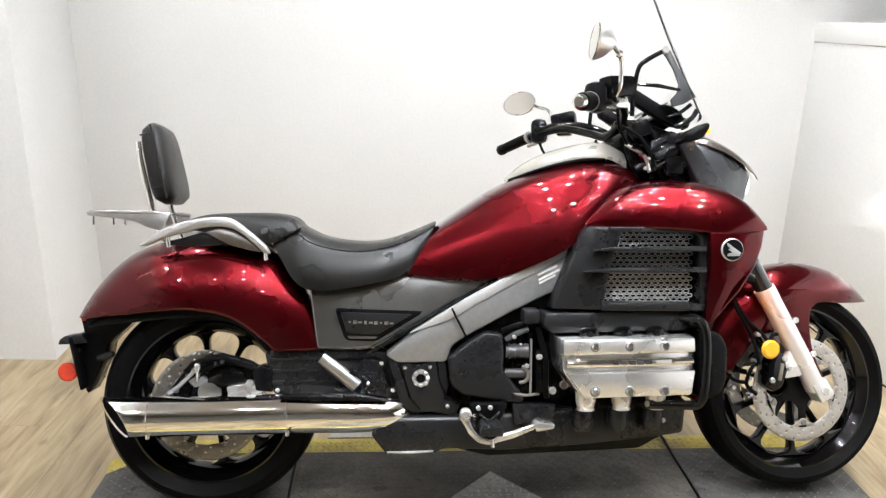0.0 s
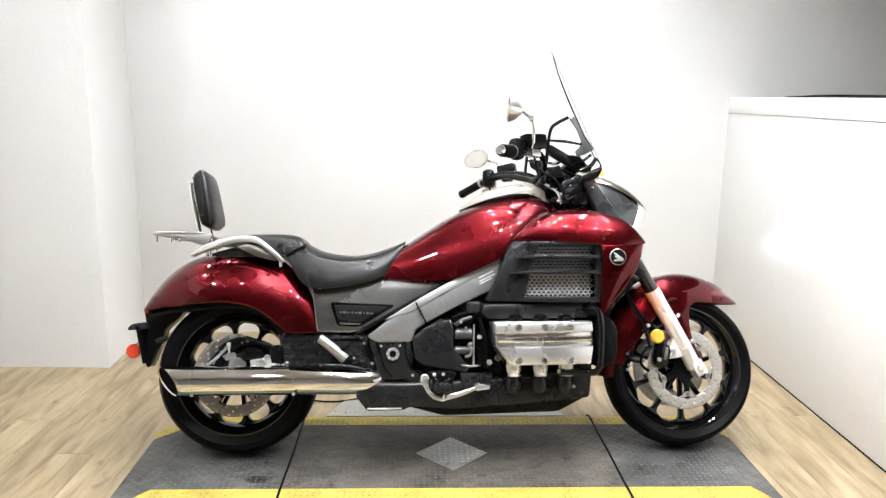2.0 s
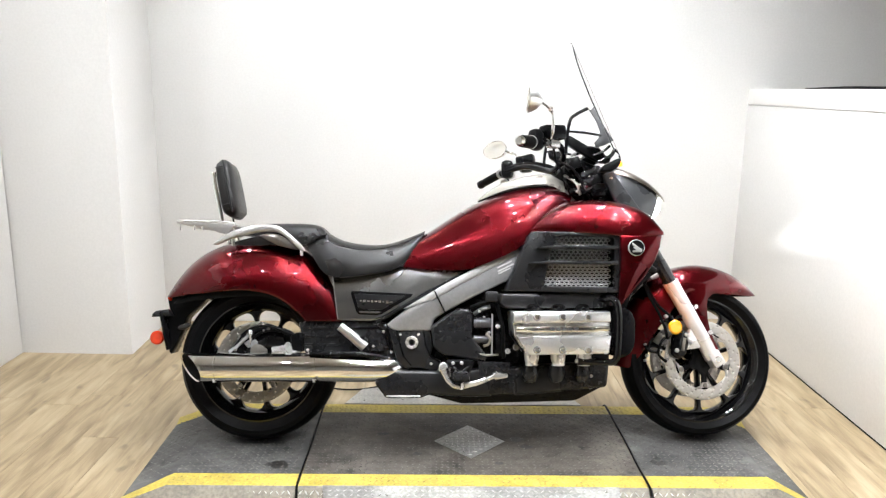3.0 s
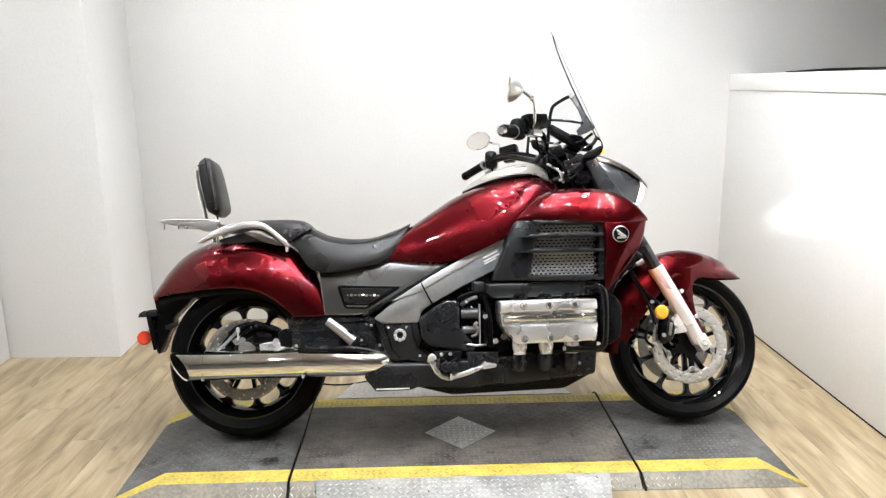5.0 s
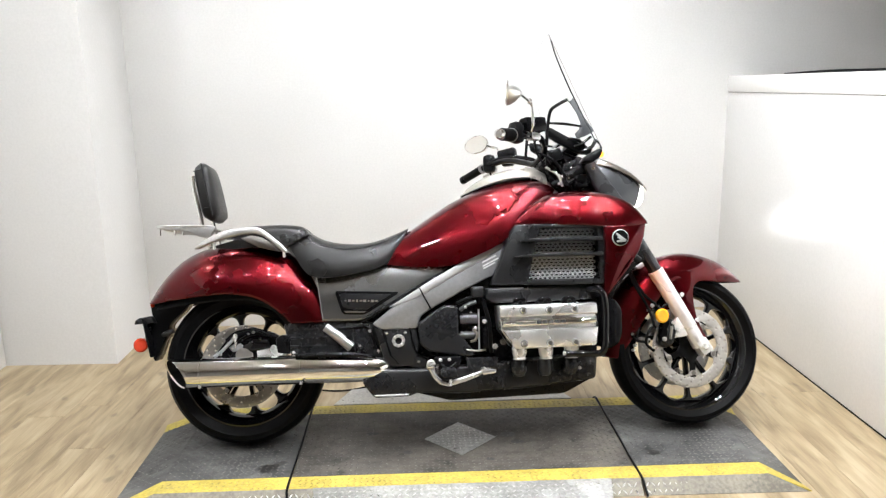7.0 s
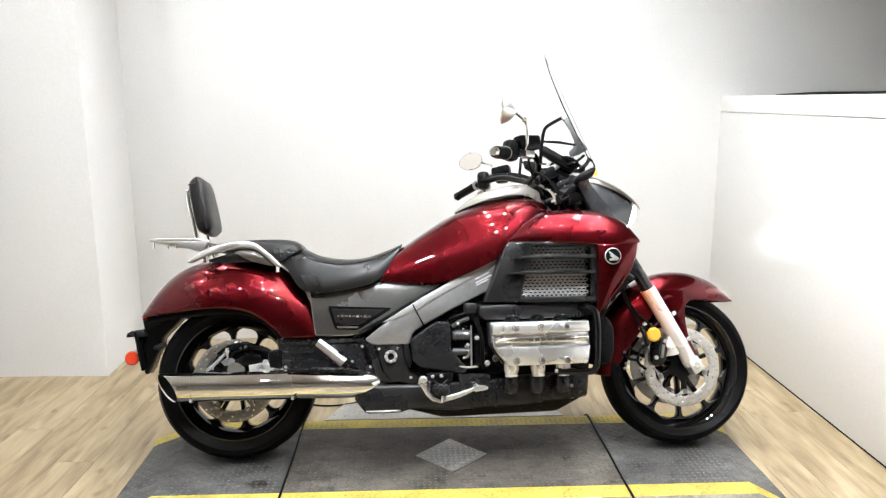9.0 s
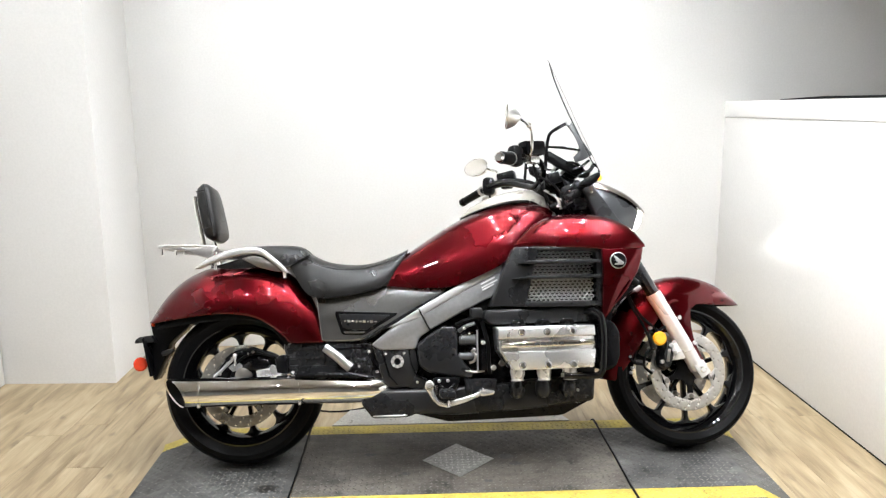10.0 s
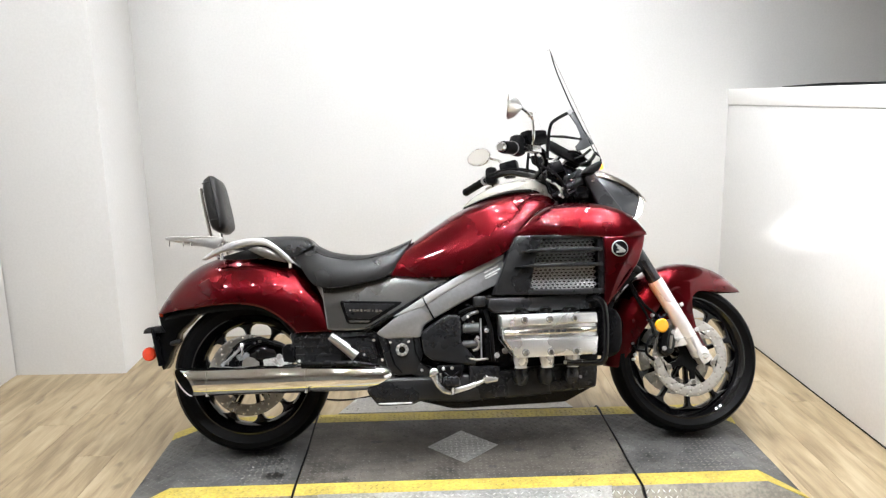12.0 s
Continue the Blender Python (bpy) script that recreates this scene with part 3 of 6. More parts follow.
first = ceiling_lamp(0.35, 0.60)
for ix, lx in enumerate((0.35, 0.78, 1.21, 1.64, 2.05)):
    for iy, ly in enumerate((0.55, -0.15, -0.85, -1.55)):
        if ix or iy:
            copy_thing(first, pose(lx + 0.10 * math.sin(2.3 * ix + 3.1 * iy), ly + 0.09 * math.sin(4.1 * ix + 1.7 * iy), CEIL_Z))
for lx, ly in ((-1.15, 0.55), (-0.65, 0.85), (-1.3, -0.7), (-1.2, -2.0), (-0.4, -1.9), (0.9, -2.5)):
    copy_thing(first, pose(lx, ly, CEIL_Z))


# ---------------------------------------------------------------- the motorcycle (x forward, -y its right side)
LEAN, STEER = 15.7, 4.5
bike = new("motorcycle")
bike.matrix_basis = pose(0, 0, 0, -LEAN, 0, 0)
tagged(bike, "dark red cruiser motorcycle leaning on its side stand on the platform", "motorcycle")
AXF, AXR = 1.687, -0.018
head_axis = Vector((-0.4967, 0, 0.868))
TURN = Matrix.Translation((1.82, 0, 0)) @ Matrix.Rotation(radians(STEER), 4, head_axis) @ Matrix.Translation((-1.82, 0, 0))


def bp(name, bm, material, parent=bike, label="", steer=False, **kw):
    if steer:
        bm.transform(TURN)
    return part(name, bm, material, parent, label, **kw)


def holed_ring(r0, r1, y, cx, cz, sectors=60, rows=3, hole=0.15):
    """A brake disc's ring with rows of real holes."""
    bm = bmesh.new()
    sq = [(-0.5, -0.5), (0, -0.5), (0.5, -0.5), (0.5, 0), (0.5, 0.5), (0, 0.5), (-0.5, 0.5), (-0.5, 0)]
    for i in range(sectors):
        for j in range(rows):
            holed = (i + j) % 3 == 0
            def at(u, v):
                r = r0 + (r1 - r0) * (j + 0.5 + v) / rows
                a = 2 * math.pi * (i + 0.5 + u) / sectors
                return bm.verts.new((cx + r * math.cos(a), y, cz + r * math.sin(a)))
            o = [at(u, v) for u, v in sq]
            if holed:
                h = [at(hole * math.cos(math.atan2(v, u)) * 1.3, hole * math.sin(math.atan2(v, u))) for u, v in sq]
                for k in range(8):
                    bm.faces.new((o[k], o[(k + 1) % 8], h[(k + 1) % 8], h[k]))
            else:
                bm.faces.new(o)
    bmesh.ops.remove_doubles(bm, verts=bm.verts, dist=1e-5)
    return bm


def wheel(name, cx, cz, R, half, rim_r, spokes, phase, steer, disc_r, discs, window, steel, flare, spoke_y=(-0.034, -0.006)):
    hub = bp(name, lathe([(0.0, -0.055), (0.032, -0.055), (0.04, -0.045), (0.04, 0.045), (0.032, 0.055), (0, 0.055)], (cx, 0, cz), n=28), GLOSS, steer=steer, label="gloss black cast wheel")
    hb = half * 0.80
    s = R - rim_r
    prof = [(rim_r - 0.004, -hb * 0.86), (rim_r + s * 0.18, -hb * 1.04), (rim_r + s * 0.45, -half), (rim_r + s * 0.68, -half * 0.95), (rim_r + s * 0.86, -half * 0.72), (rim_r + s * 0.96, -half * 0.4), (R, 0)]
    prof = prof + [(r, -y) for r, y in prof[-2::-1]]
    bp("tyre", lathe(prof, (cx, 0, cz), n=96), RUBBER, hub, "black road tyre with a worn tread", steer)
    # short slanted tread grooves
    gm = bmesh.new()
    pr, py = [p[0] for p in prof[:7]], [-p[1] for p in prof[:7]]
    for k in range(40):
        a = 2 * math.pi * k / 40
        for sd in (-1, 1):
            pts = []
            for u in np.linspace(0, 1, 6):
                yy = half * (0.12 + 0.66 * u)
                rr = float(np.interp(yy, py[::-1][:5], pr[::-1][:5])) - 0.0011
                aa = a + (math.pi / 40 if sd > 0 else 0) + u * 0.09
                pts.append((cx + rr * math.cos(aa), sd * yy, cz + rr * math.sin(aa)))
            tube(pts, 0.0016, 5, gm)
    tagged(bp("tread_groove", gm, DARK, hub, "", steer), kind="stuff")
    rp = [(rim_r, -hb), (rim_r + 0.006, -hb * 0.98), (rim_r + 0.004, -hb * 0.9), (rim_r - 0.005, -hb * 0.82), (rim_r - 0.008, -hb * 0.5), (rim_r - 0.010, 0)]
    rp = rp + [(r, -y) for r, y in rp[-2::-1]]
    inner = [(window + 0.012, hb * 0.62), (window + 0.002, hb * 0.4), (window, 0), (window + 0.002, -hb * 0.4), (window + 0.012, -hb * 0.62)]
    bp("rim", lathe(rp + inner, (cx, 0, cz), n=80, closed=True), GLOSS, hub, "gloss black rim", steer)
    for k in range(spokes):
        a = 2 * math.pi * (k + phase) / spokes
        ca, sa = math.cos(a), math.sin(a)
        half_sector = math.pi / spokes
        edge = []
        for v in np.linspace(0, 1, 19):
            r = 0.036 + (window + 0.003 - 0.036) * v
            f = (1 - abs(2 * v - 1) ** flare) ** (1 / 2.4)
            edge.append((r, half_sector * 0.98 - f * (half_sector * 0.98 - 0.0078 / r) if r > 0.04 else half_sector * 0.98))
        edge[-1] = (window + 0.013, half_sector)
        poly = [(cx + r * math.cos(a + h), cz + r * math.sin(a + h)) for r, h in edge] + [(cx + r * math.cos(a - h), cz + r * math.sin(a - h)) for r, h in edge[::-1]]
        bp("spoke", plate(poly, *spoke_y, 0.0035), GLOSS, hub, "", steer)
    turn = 57 if steel is DISCS else 20
    for y in discs:
        d = bp("brake_disc", holed_ring(disc_r - 0.043, disc_r, y, cx, cz), steel, hub, "drilled steel brake disc", steer, solid=0.0025)
        bp("disc_carrier", plate([(cx + r * math.cos(radians(72 * k + a + turn)), cz + r * math.sin(radians(72 * k + a + turn))) for k in range(5) for a, r in ((-36, 0.044), (-11, 0.058), (-6, disc_r - 0.040), (6, disc_r - 0.040), (11, 0.058))], y - 0.003, y + 0.003, 0.002), BLACK, hub, "black disc carrier", steer)
        for k in range(5):
            a = radians(72 * k + turn)
            if steel is DISCS:
                tab = [(0.1125, -20), (0.096, -9), (0.086, -5), (0.086, 5), (0.096, 9), (0.1125, 20)]
                bp("disc_tab", plate([(cx + r * math.cos(a + radians(h)), cz + r * math.sin(a + radians(h))) for r, h in tab], y - 0.0055, y - 0.0015, 0.0012), steel, d, "", steer)
            q = (cx + (disc_r - (0.057 if steel is DISCS else 0.05)) * math.cos(a), y - 0.008, cz + (disc_r - (0.057 if steel is DISCS else 0.05)) * math.sin(a))
            bp("disc_bobbin", disc(q, "y", 0.0095, 0.005, n=14), STEEL, hub, "bright rivet", steer)
    return hub


rear = wheel("rear_wheel", AXR, 0.303, 0.300, 0.086, 0.222, 10, 0.72, False, 0.152, (-0.100,), 0.190, STEEL, 4.5, (-0.020, 0.010))
front = wheel("front_wheel", AXF, 0.305, 0.298, 0.066, 0.236, 10, 0.5, True, 0.153, (-0.073, 0.073), 0.203, DISCS, 9.0)

# --- rear fender
FU = [(-0.372, 0.545), (-0.340, 0.606), (-0.255, 0.702), (-0.150, 0.752), (-0.010, 0.764), (0.120, 0.742), (0.215, 0.672), (0.268, 0.575), (0.303, 0.458)]
FL = [(-0.338, 0.545), (-0.260, 0.556), (-0.178, 0.564), (-0.075, 0.573), (0.028, 0.562), (0.089, 0.533), (0.140, 0.490), (0.160, 0.470), (0.168, 0.459)]
rf = bp("rear_fender", shell(FU, FL, [0, 0, 0, 0, 0, -0.0001, -0.05, -0.11, -0.14], [-0.10, -0.14, -0.16, -0.168, -0.172, -0.172, -0.168, -0.162, -0.158], p=0.8), MAROON, label="glossy dark red bodywork fender", solid=0.004, smooth=60)
bp("inner_fender", shell([(-0.33, 0.535), (-0.2, 0.64), (0.0, 0.69), (0.12, 0.64), (0.17, 0.45)], [(-0.33, 0.52), (-0.18, 0.54), (0.0, 0.55), (0.09, 0.52), (0.16, 0.44)], [0, 0], [-0.10, -0.14, -0.15, -0.15, -0.14]), DARK, rf, "black plastic inner fender", solid=0.003)

# --- seats and backrest
seat = bp("rider_seat", closed_shell([(0.168, 0.775), (0.225, 0.800), (0.262, 0.782), (0.300, 0.764), (0.379, 0.750), (0.465, 0.752), (0.545, 0.778), (0.612, 0.806)], [(0.165, 0.742), (0.195, 0.693), (0.225, 0.645), (0.262, 0.622), (0.340, 0.624), (0.445, 0.642), (0.530, 0.668), (0.606, 0.792)], [0, 0, 0, 0, 0, 0, 0, 0], [-0.12, -0.155, -0.175, -0.185, -0.185, -0.175, -0.15, -0.10], p=0.55, q=1.15), LEATHER, label="black vinyl bucket saddle")
bp("seat_seam", tube([(0.236, -0.150, 0.770), (0.262, -0.152, 0.752), (0.30, -0.160, 0.738), (0.38, -0.168, 0.725), (0.46, -0.165, 0.732), (0.54, -0.140, 0.757), (0.60, -0.10, 0.79)], 0.0022, 6, smooth_n=30), PLASTIC, seat)
bp("pillion_seat", closed_shell([(-0.108, 0.798), (-0.030, 0.824), (0.080, 0.830), (0.180, 0.828), (0.222, 0.815), (0.238, 0.792)], [(-0.104, 0.790), (-0.03, 0.778), (0.050, 0.764), (0.110, 0.752), (0.160, 0.744), (0.232, 0.784)], [0, 0], [-0.06, -0.11, -0.13, -0.135, -0.135, -0.13], p=0.5, q=1.3), LEATHER, label="black vinyl passenger seat pad")

lean_back = Matrix.Translation((-0.128, 0, 0.855)) @ Matrix.Rotation(radians(-11.5), 4, "Y")
pad_bm = bmesh.new()
rows = []
for v in np.linspace(0, 1, 15):
    z = 0.225 * v
    e = math.sqrt(max(1 - abs(2 * v - 1) ** (4.5 if v > 0.5 else 6), 0.0))
    hw = (0.112 - 0.022 * v * v) * (0.60 + 0.40 * e)
    hd = 0.034 * (0.35 + 0.65 * e)
    rows.append([(hd * (1 if math.cos(k) > 0 else -1) * abs(math.cos(k)) ** 0.6, hw * (1 if math.sin(k) > 0 else -1) * abs(math.sin(k)) ** 0.45, z) for k in np.arange(28) * 2 * math.pi / 28])
pad_bm, vs = grid_bm(rows, pad_bm, wrap=True)
pad_bm.faces.new(vs[0])
pad_bm.faces.new(vs[-1])
pad_bm.transform(lean_back)
br = bp("backrest", pad_bm, LEATHER, label="black padded vinyl passenger backrest", smooth=70)
bp("piping", tube([tuple(lean_back @ Vector((0.012, -0.1085 - 0.004 * v, 0.012 + 0.2 * v))) for v in np.linspace(0, 1, 8)], 0.003, 6), PLASTIC, br)
for v in (0.045, 0.19):
    bp("pad_seam", tube([tuple(lean_back @ Vector((u, -0.1085 - 0.004 * v + 0.9 * u * u * 8, v))) for u in np.linspace(-0.022, 0.012, 6)], 0.0022, 6), PLASTIC, br)
for s in (-1, 1):
    bp("sissy_bar", tube([(-0.128, s * 0.094, 0.748), (-0.150, s * 0.094, 0.80), (-0.166, s * 0.094, 0.865), (-0.190, s * 0.094, 0.975), (-0.196, s * 0.09, 1.02)], 0.0075, 10, smooth_n=16), CHROME, br, "chrome backrest upright")

# --- rack
rack = bp("luggage_rack", tube([(-0.110, -0.108, 0.824), (-0.154, -0.114, 0.829), (-0.25, -0.114, 0.831), (-0.312, -0.108, 0.832), (-0.327, -0.07, 0.832), (-0.327, 0.07, 0.832), (-0.312, 0.108, 0.832), (-0.25, 0.114, 0.831), (-0.154, 0.114, 0.829), (-0.110, 0.108, 0.824)], 0.0045, 10, smooth_n=50), SATIN, label="satin chrome luggage rack")
for s in (-0.113, 0.113):
    bp("gusset", plate([(-0.326, 0.832), (-0.248, 0.832), (-0.154, 0.830), (-0.108, 0.824), (-0.128, 0.786), (-0.138, 0.781), (-0.171, 0.790), (-0.198, 0.804), (-0.235, 0.812), (-0.322, 0.822)], s - 0.003, s + 0.003, 0.002), SATIN, rack, "satin side gusset")
for k, y in enumerate((-0.07, -0.025, 0.025, 0.07)):
    bp("slat", tube([(-0.326, y, 0.831), (-0.13, y, 0.826)], 0.004, 8), SATIN, rack)
for x in (-0.310, -0.258, -0.228):
    bp("pin", tube([(x, -0.11, 0.820), (x, -0.11, 0.797)], 0.0032, 8), CHROME, rack)
for s in (-1, 1):
    upper = [tuple(p) for p in cr([(-0.178, 0.741), (-0.135, 0.775), (-0.080, 0.800), (-0.018, 0.814), (0.032, 0.817), (0.067, 0.810), (0.114, 0.774), (0.153, 0.738), (0.163, 0.718)], 22)]
    lower = [tuple(p) for p in cr([(0.146, 0.720), (0.112, 0.752), (0.075, 0.781), (0.044, 0.791), (-0.003, 0.789), (-0.057, 0.777), (-0.112, 0.761), (-0.160, 0.740)], 20)]
    gr = bp("grab_rail", plate(upper + lower, min(s * 0.136, s * 0.164), max(s * 0.136, s * 0.164), 0.006, seg=3), SATIN, label="brushed aluminium passenger grab rail")
    bp("rail_bolt", tube([(-0.108, s * 0.146, 0.770), (-0.104, s * 0.143, 0.738)], 0.0065, 10), CHROME, gr)
    bp("rail_bolt", tube([(0.148, s * 0.150, 0.735), (0.150, s * 0.148, 0.702)], 0.0065, 10), CHROME, gr)
    bp("rail_web", plate([(-0.010, 0.776), (0.027, 0.787), (0.066, 0.780), (0.105, 0.757), (0.138, 0.722), (0.105, 0.729), (0.058, 0.741), (0.020, 0.760)], s * 0.143 - 0.006, s * 0.143 + 0.006, 0.004), STEEL, gr, "polished metal web under the rail")
    bp("rail_base", plate([(-0.13, 0.746), (-0.02, 0.776), (0.03, 0.772), (0.12, 0.735), (0.04, 0.742), (-0.06, 0.738)], s * 0.128 - 0.006, s * 0.128 + 0.006, 0.003), PLASTIC, gr, "black plastic rail base")

# --- tail bracket, reflectors
tail = bp("tail_bracket", plate([(-0.374, 0.548), (-0.212, 0.556), (-0.232, 0.536), (-0.258, 0.506), (-0.285, 0.482), (-0.303, 0.462), (-0.308, 0.430), (-0.329, 0.388), (-0.344, 0.350), (-0.355, 0.328), (-0.362, 0.340), (-0.366, 0.380), (-0.364, 0.418), (-0.376, 0.440), (-0.370, 0.470), (-0.363, 0.498)], -0.045, 0.045, 0.004), BLACK, label="black plastic tail and plate bracket")
bp("hugger_arm", tube([(-0.325, -0.05, 0.428), (-0.300, -0.055, 0.434), (-0.280, -0.06, 0.442)], [0.008, 0.011, 0.008], 10), PLASTIC, tail)
for x, z in ((-0.370, 0.452), (-0.371, 0.405)):
    bp("bracket_tab", box((x - 0.006, -0.05, z), (0.016, 0.016, 0.012), 0.003), BLACK, tail)
bp("tail_lip", plate([(-0.422, 0.470), (-0.418, 0.484), (-0.404, 0.494), (-0.360, 0.500), (-0.345, 0.474)], -0.075, -0.03, 0.004), PLASTIC, tail)
bp("plate_carrier", box((-0.372, 0, 0.42), (0.010, 0.17, 0.15), 0.004, Matrix.Rotation(radians(-12), 4, "Y")), BLACK, tail, "black plate carrier")
bp("reflector", disc((-0.404, -0.054, 0.392), "y", 0.0265, 0.014, 0.005), REDLENS, tail, "round red side reflector")
bp("reflector_arm", tube([(-0.395, -0.045, 0.392), (-0.355, -0.03, 0.405)], 0.008, 8), PLASTIC, tail)
bp("tail_light", box((-0.362, 0, 0.540), (0.012, 0.11, 0.018), 0.006, Matrix.Rotation(radians(-30), 4, "Y")), REDLENS, tail, "red tail light strip")

# --- tank
TU = [(0.600, 0.785), (0.690, 0.845), (0.780, 0.902), (0.870, 0.942), (0.960, 0.972), (1.050, 0.985), (1.140, 0.972), (1.180, 0.945)]
TL = [(0.528, 0.662), (0.610, 0.652), (0.700, 0.650), (0.775, 0.652), (0.870, 0.690), (0.955, 0.730), (1.010, 0.785), (1.130, 0.86)]
tank = bp("fuel_tank", closed_shell(TU, TL, [0, 0], [-0.155, -0.165, -0.18, -0.195, -0.21, -0.22, -0.215, -0.17], p=0.62, q=1.1), MAROON, label="glossy dark red fuel tank cover", smooth=60)
dash = bp("tank_console", closed_shell([(0.822, 0.935), (0.87, 0.975), (0.94, 1.008), (1.01, 1.026), (1.09, 1.036), (1.15, 1.01)], [(0.822, 0.925), (0.88, 0.945), (0.95, 0.966), (1.02, 0.978), (1.09, 0.980), (1.15, 0.955)], [0, 0], [-0.04, -0.085, -0.11, -0.12, -0.12, -0.10], p=0.6), CONSOLE, label="chrome tank console, coloured tan for the room it reflects")
bp("console_trim", tube([(0.822, -0.045, 0.922), (0.88, -0.092, 0.943), (0.95, -0.117, 0.963), (1.02, -0.127, 0.975), (1.08, -0.125, 0.977)], 0.0055, 8, smooth_n=24), GLOSS, dash, "black trim line")

# --- radiator shroud
SU = [(1.000, 0.800), (1.060, 0.862), (1.130, 0.905), (1.250, 0.916), (1.350, 0.902), (1.430, 0.862), (1.478, 0.790)]
SL = [(1.000, 0.790), (1.090, 0.788), (1.180, 0.785), (1.270, 0.780), (1.330, 0.772), (1.400, 0.772), (1.480, 0.780)]
shr = bp("radiator_shroud", shell(SU, SL, [-0.20, -0.17, -0.14, -0.12, -0.14, -0.18, -0.255], [-0.215, -0.25, -0.265, -0.275, -0.285, -0.285, -0.262], p=0.6, q=1.1), MAROON, label="glossy dark red radiator shroud", solid=0.006, smooth=60)
slant = lambda c: Vector((c.x, c.y + 0.42 * max(0, c.x - 1.40) * 1.0 + 0.10 * max(0, 0.70 - c.z), c.z))
wing = bp("shroud_wing", plate([(1.312, 0.776), (1.38, 0.775), (1.44, 0.778), (1.479, 0.783), (1.468, 0.735), (1.448, 0.686), (1.400, 0.620), (1.350, 0.560), (1.302, 0.500), (1.308, 0.570), (1.312, 0.640), (1.314, 0.70)], -0.292, -0.262, 0.008, slant), MAROON, shr, "dark red lower shroud panel")
bp("emblem", disc((1.368, -0.297, 0.730), "y", 0.030, 0.008, 0.003), EMBLEM, wing, "round chrome emblem")
bp("emblem_face", disc((1.368, -0.302, 0.730), "y", 0.0272, 0.003, 0.001), BLACK, wing, "black emblem face")
bp("emblem_wing", plate([(1.351, 0.748), (1.360, 0.743), (1.370, 0.735), (1.388, 0.722), (1.384, 0.714), (1.352, 0.713), (1.354, 0.720), (1.366, 0.722), (1.354, 0.731), (1.360, 0.734), (1.352, 0.740)], -0.3065, -0.3025, 0.001), EMBLEM, wing, "plain chrome shape")
bp("shroud_far_side", shell(SU, SL, [0.20, 0.17, 0.14, 0.12, 0.14, 0.18, 0.255], [0.215, 0.25, 0.265, 0.275, 0.285, 0.285, 0.262], mirror=False, p=0.6, q=1.1), MAROON, shr, "", solid=0.006, smooth=60)

lamp_at = look((1.432, -0.243, 0.660), (1.60, -0.150, 0.560))
pl = lathe([(0.0, 0.03), (0.014, 0.03), (0.014, -0.026), (0.011, -0.026), (0.011, 0.0), (0.0, 0.0)], (0, 0, 0), "z", 20)
pl.transform(lamp_at)
pos = bp("position_lamp", pl, BLACK, shr, "small black lamp housing behind the shroud")
pg = disc((0, 0, -0.001), "z", 0.0105, 0.005, n=18)
pg.transform(lamp_at)
bp("lens", pg, POSITION, pos, "lit amber lens")

# --- side grille
GP = [(0.905, 0.575), (0.952, 0.698), (0.985, 0.775), (1.000, 0.790), (1.290, 0.782), (1.314, 0.765), (1.312, 0.569)]
gri = bp("radiator_grille", plate(GP, -0.205, -0.08, 0.006), BLACK, label="black plastic radiator side grille")
bp("cheek", plate([(0.903, 0.573), (0.952, 0.698), (0.985, 0.778), (1.000, 0.792), (1.10, 0.790), (1.088, 0.775), (1.062, 0.70), (1.040, 0.595), (1.045, 0.57)], -0.262, -0.17, 0.010, lambda c: Vector((c.x, c.y + (0.16 * (1.05 - c.x) if c.y < -0.2 else 0), c.z))), PLASTIC, gri, "black plastic grille cheek")
bp("sill", plate([(1.03, 0.592), (1.313, 0.588), (1.313, 0.566), (1.03, 0.570)], -0.268, -0.18, 0.005), PLASTIC, gri)
bp("top_rim", plate([(1.05, 0.790), (1.29, 0.785), (1.316, 0.768), (1.316, 0.57), (1.296, 0.57), (1.296, 0.762), (1.28, 0.772), (1.05, 0.776)], -0.266, -0.18, 0.004), PLASTIC, gri)
for z, xa in ((0.732, 1.010), (0.677, 0.982)):
    bp("slat", plate([(xa, z - 0.004), (1.05, z - 0.006), (1.308, z - 0.007), (1.308, z + 0.006), (1.05, z + 0.005)], -0.284, -0.20, 0.003), PLASTIC, gri, "black plastic louvre")
mesh = bmesh.new()
for j in range(17):
    z = 0.594 + j * 0.0112
    for i in range(15):
        x = 1.052 + (i + 0.5 * (j % 2)) * 0.0172
        if x > 1.29 or x < 1.035 + (z - 0.59) * 0.25:
            continue
        pts = [(x - 0.0086, -0.222, z), (x - 0.0048, -0.226, z + 0.0042), (x + 0.0048, -0.226, z + 0.0042), (x + 0.0086, -0.222, z)]
        tube(pts, 0.0019, 4, mesh)
        pts = [(x - 0.0086, -0.222, z), (x - 0.0048, -0.226, z - 0.0042), (x + 0.0048, -0.226, z - 0.0042), (x + 0.0086, -0.222, z)]
        tube(pts, 0.0019, 4, mesh)
tagged(bp("grille_mesh", mesh, GRILLE, gri, "silver expanded-metal mesh"), kind="stuff")

# --- frame spar, side cover, pivot plate
spar = bp("frame_spar", plate([(0.466, 0.446), (0.560, 0.518), (0.680, 0.592), (0.790, 0.652), (0.880, 0.695), (0.965, 0.728), (0.985, 0.70), (0.945, 0.622), (0.907, 0.606), (0.800, 0.555), (0.690, 0.497), (0.645, 0.468), (0.632, 0.425), (0.500, 0.425)], -0.182, -0.10, 0.010), FRAME, label="grey cast aluminium frame spar")
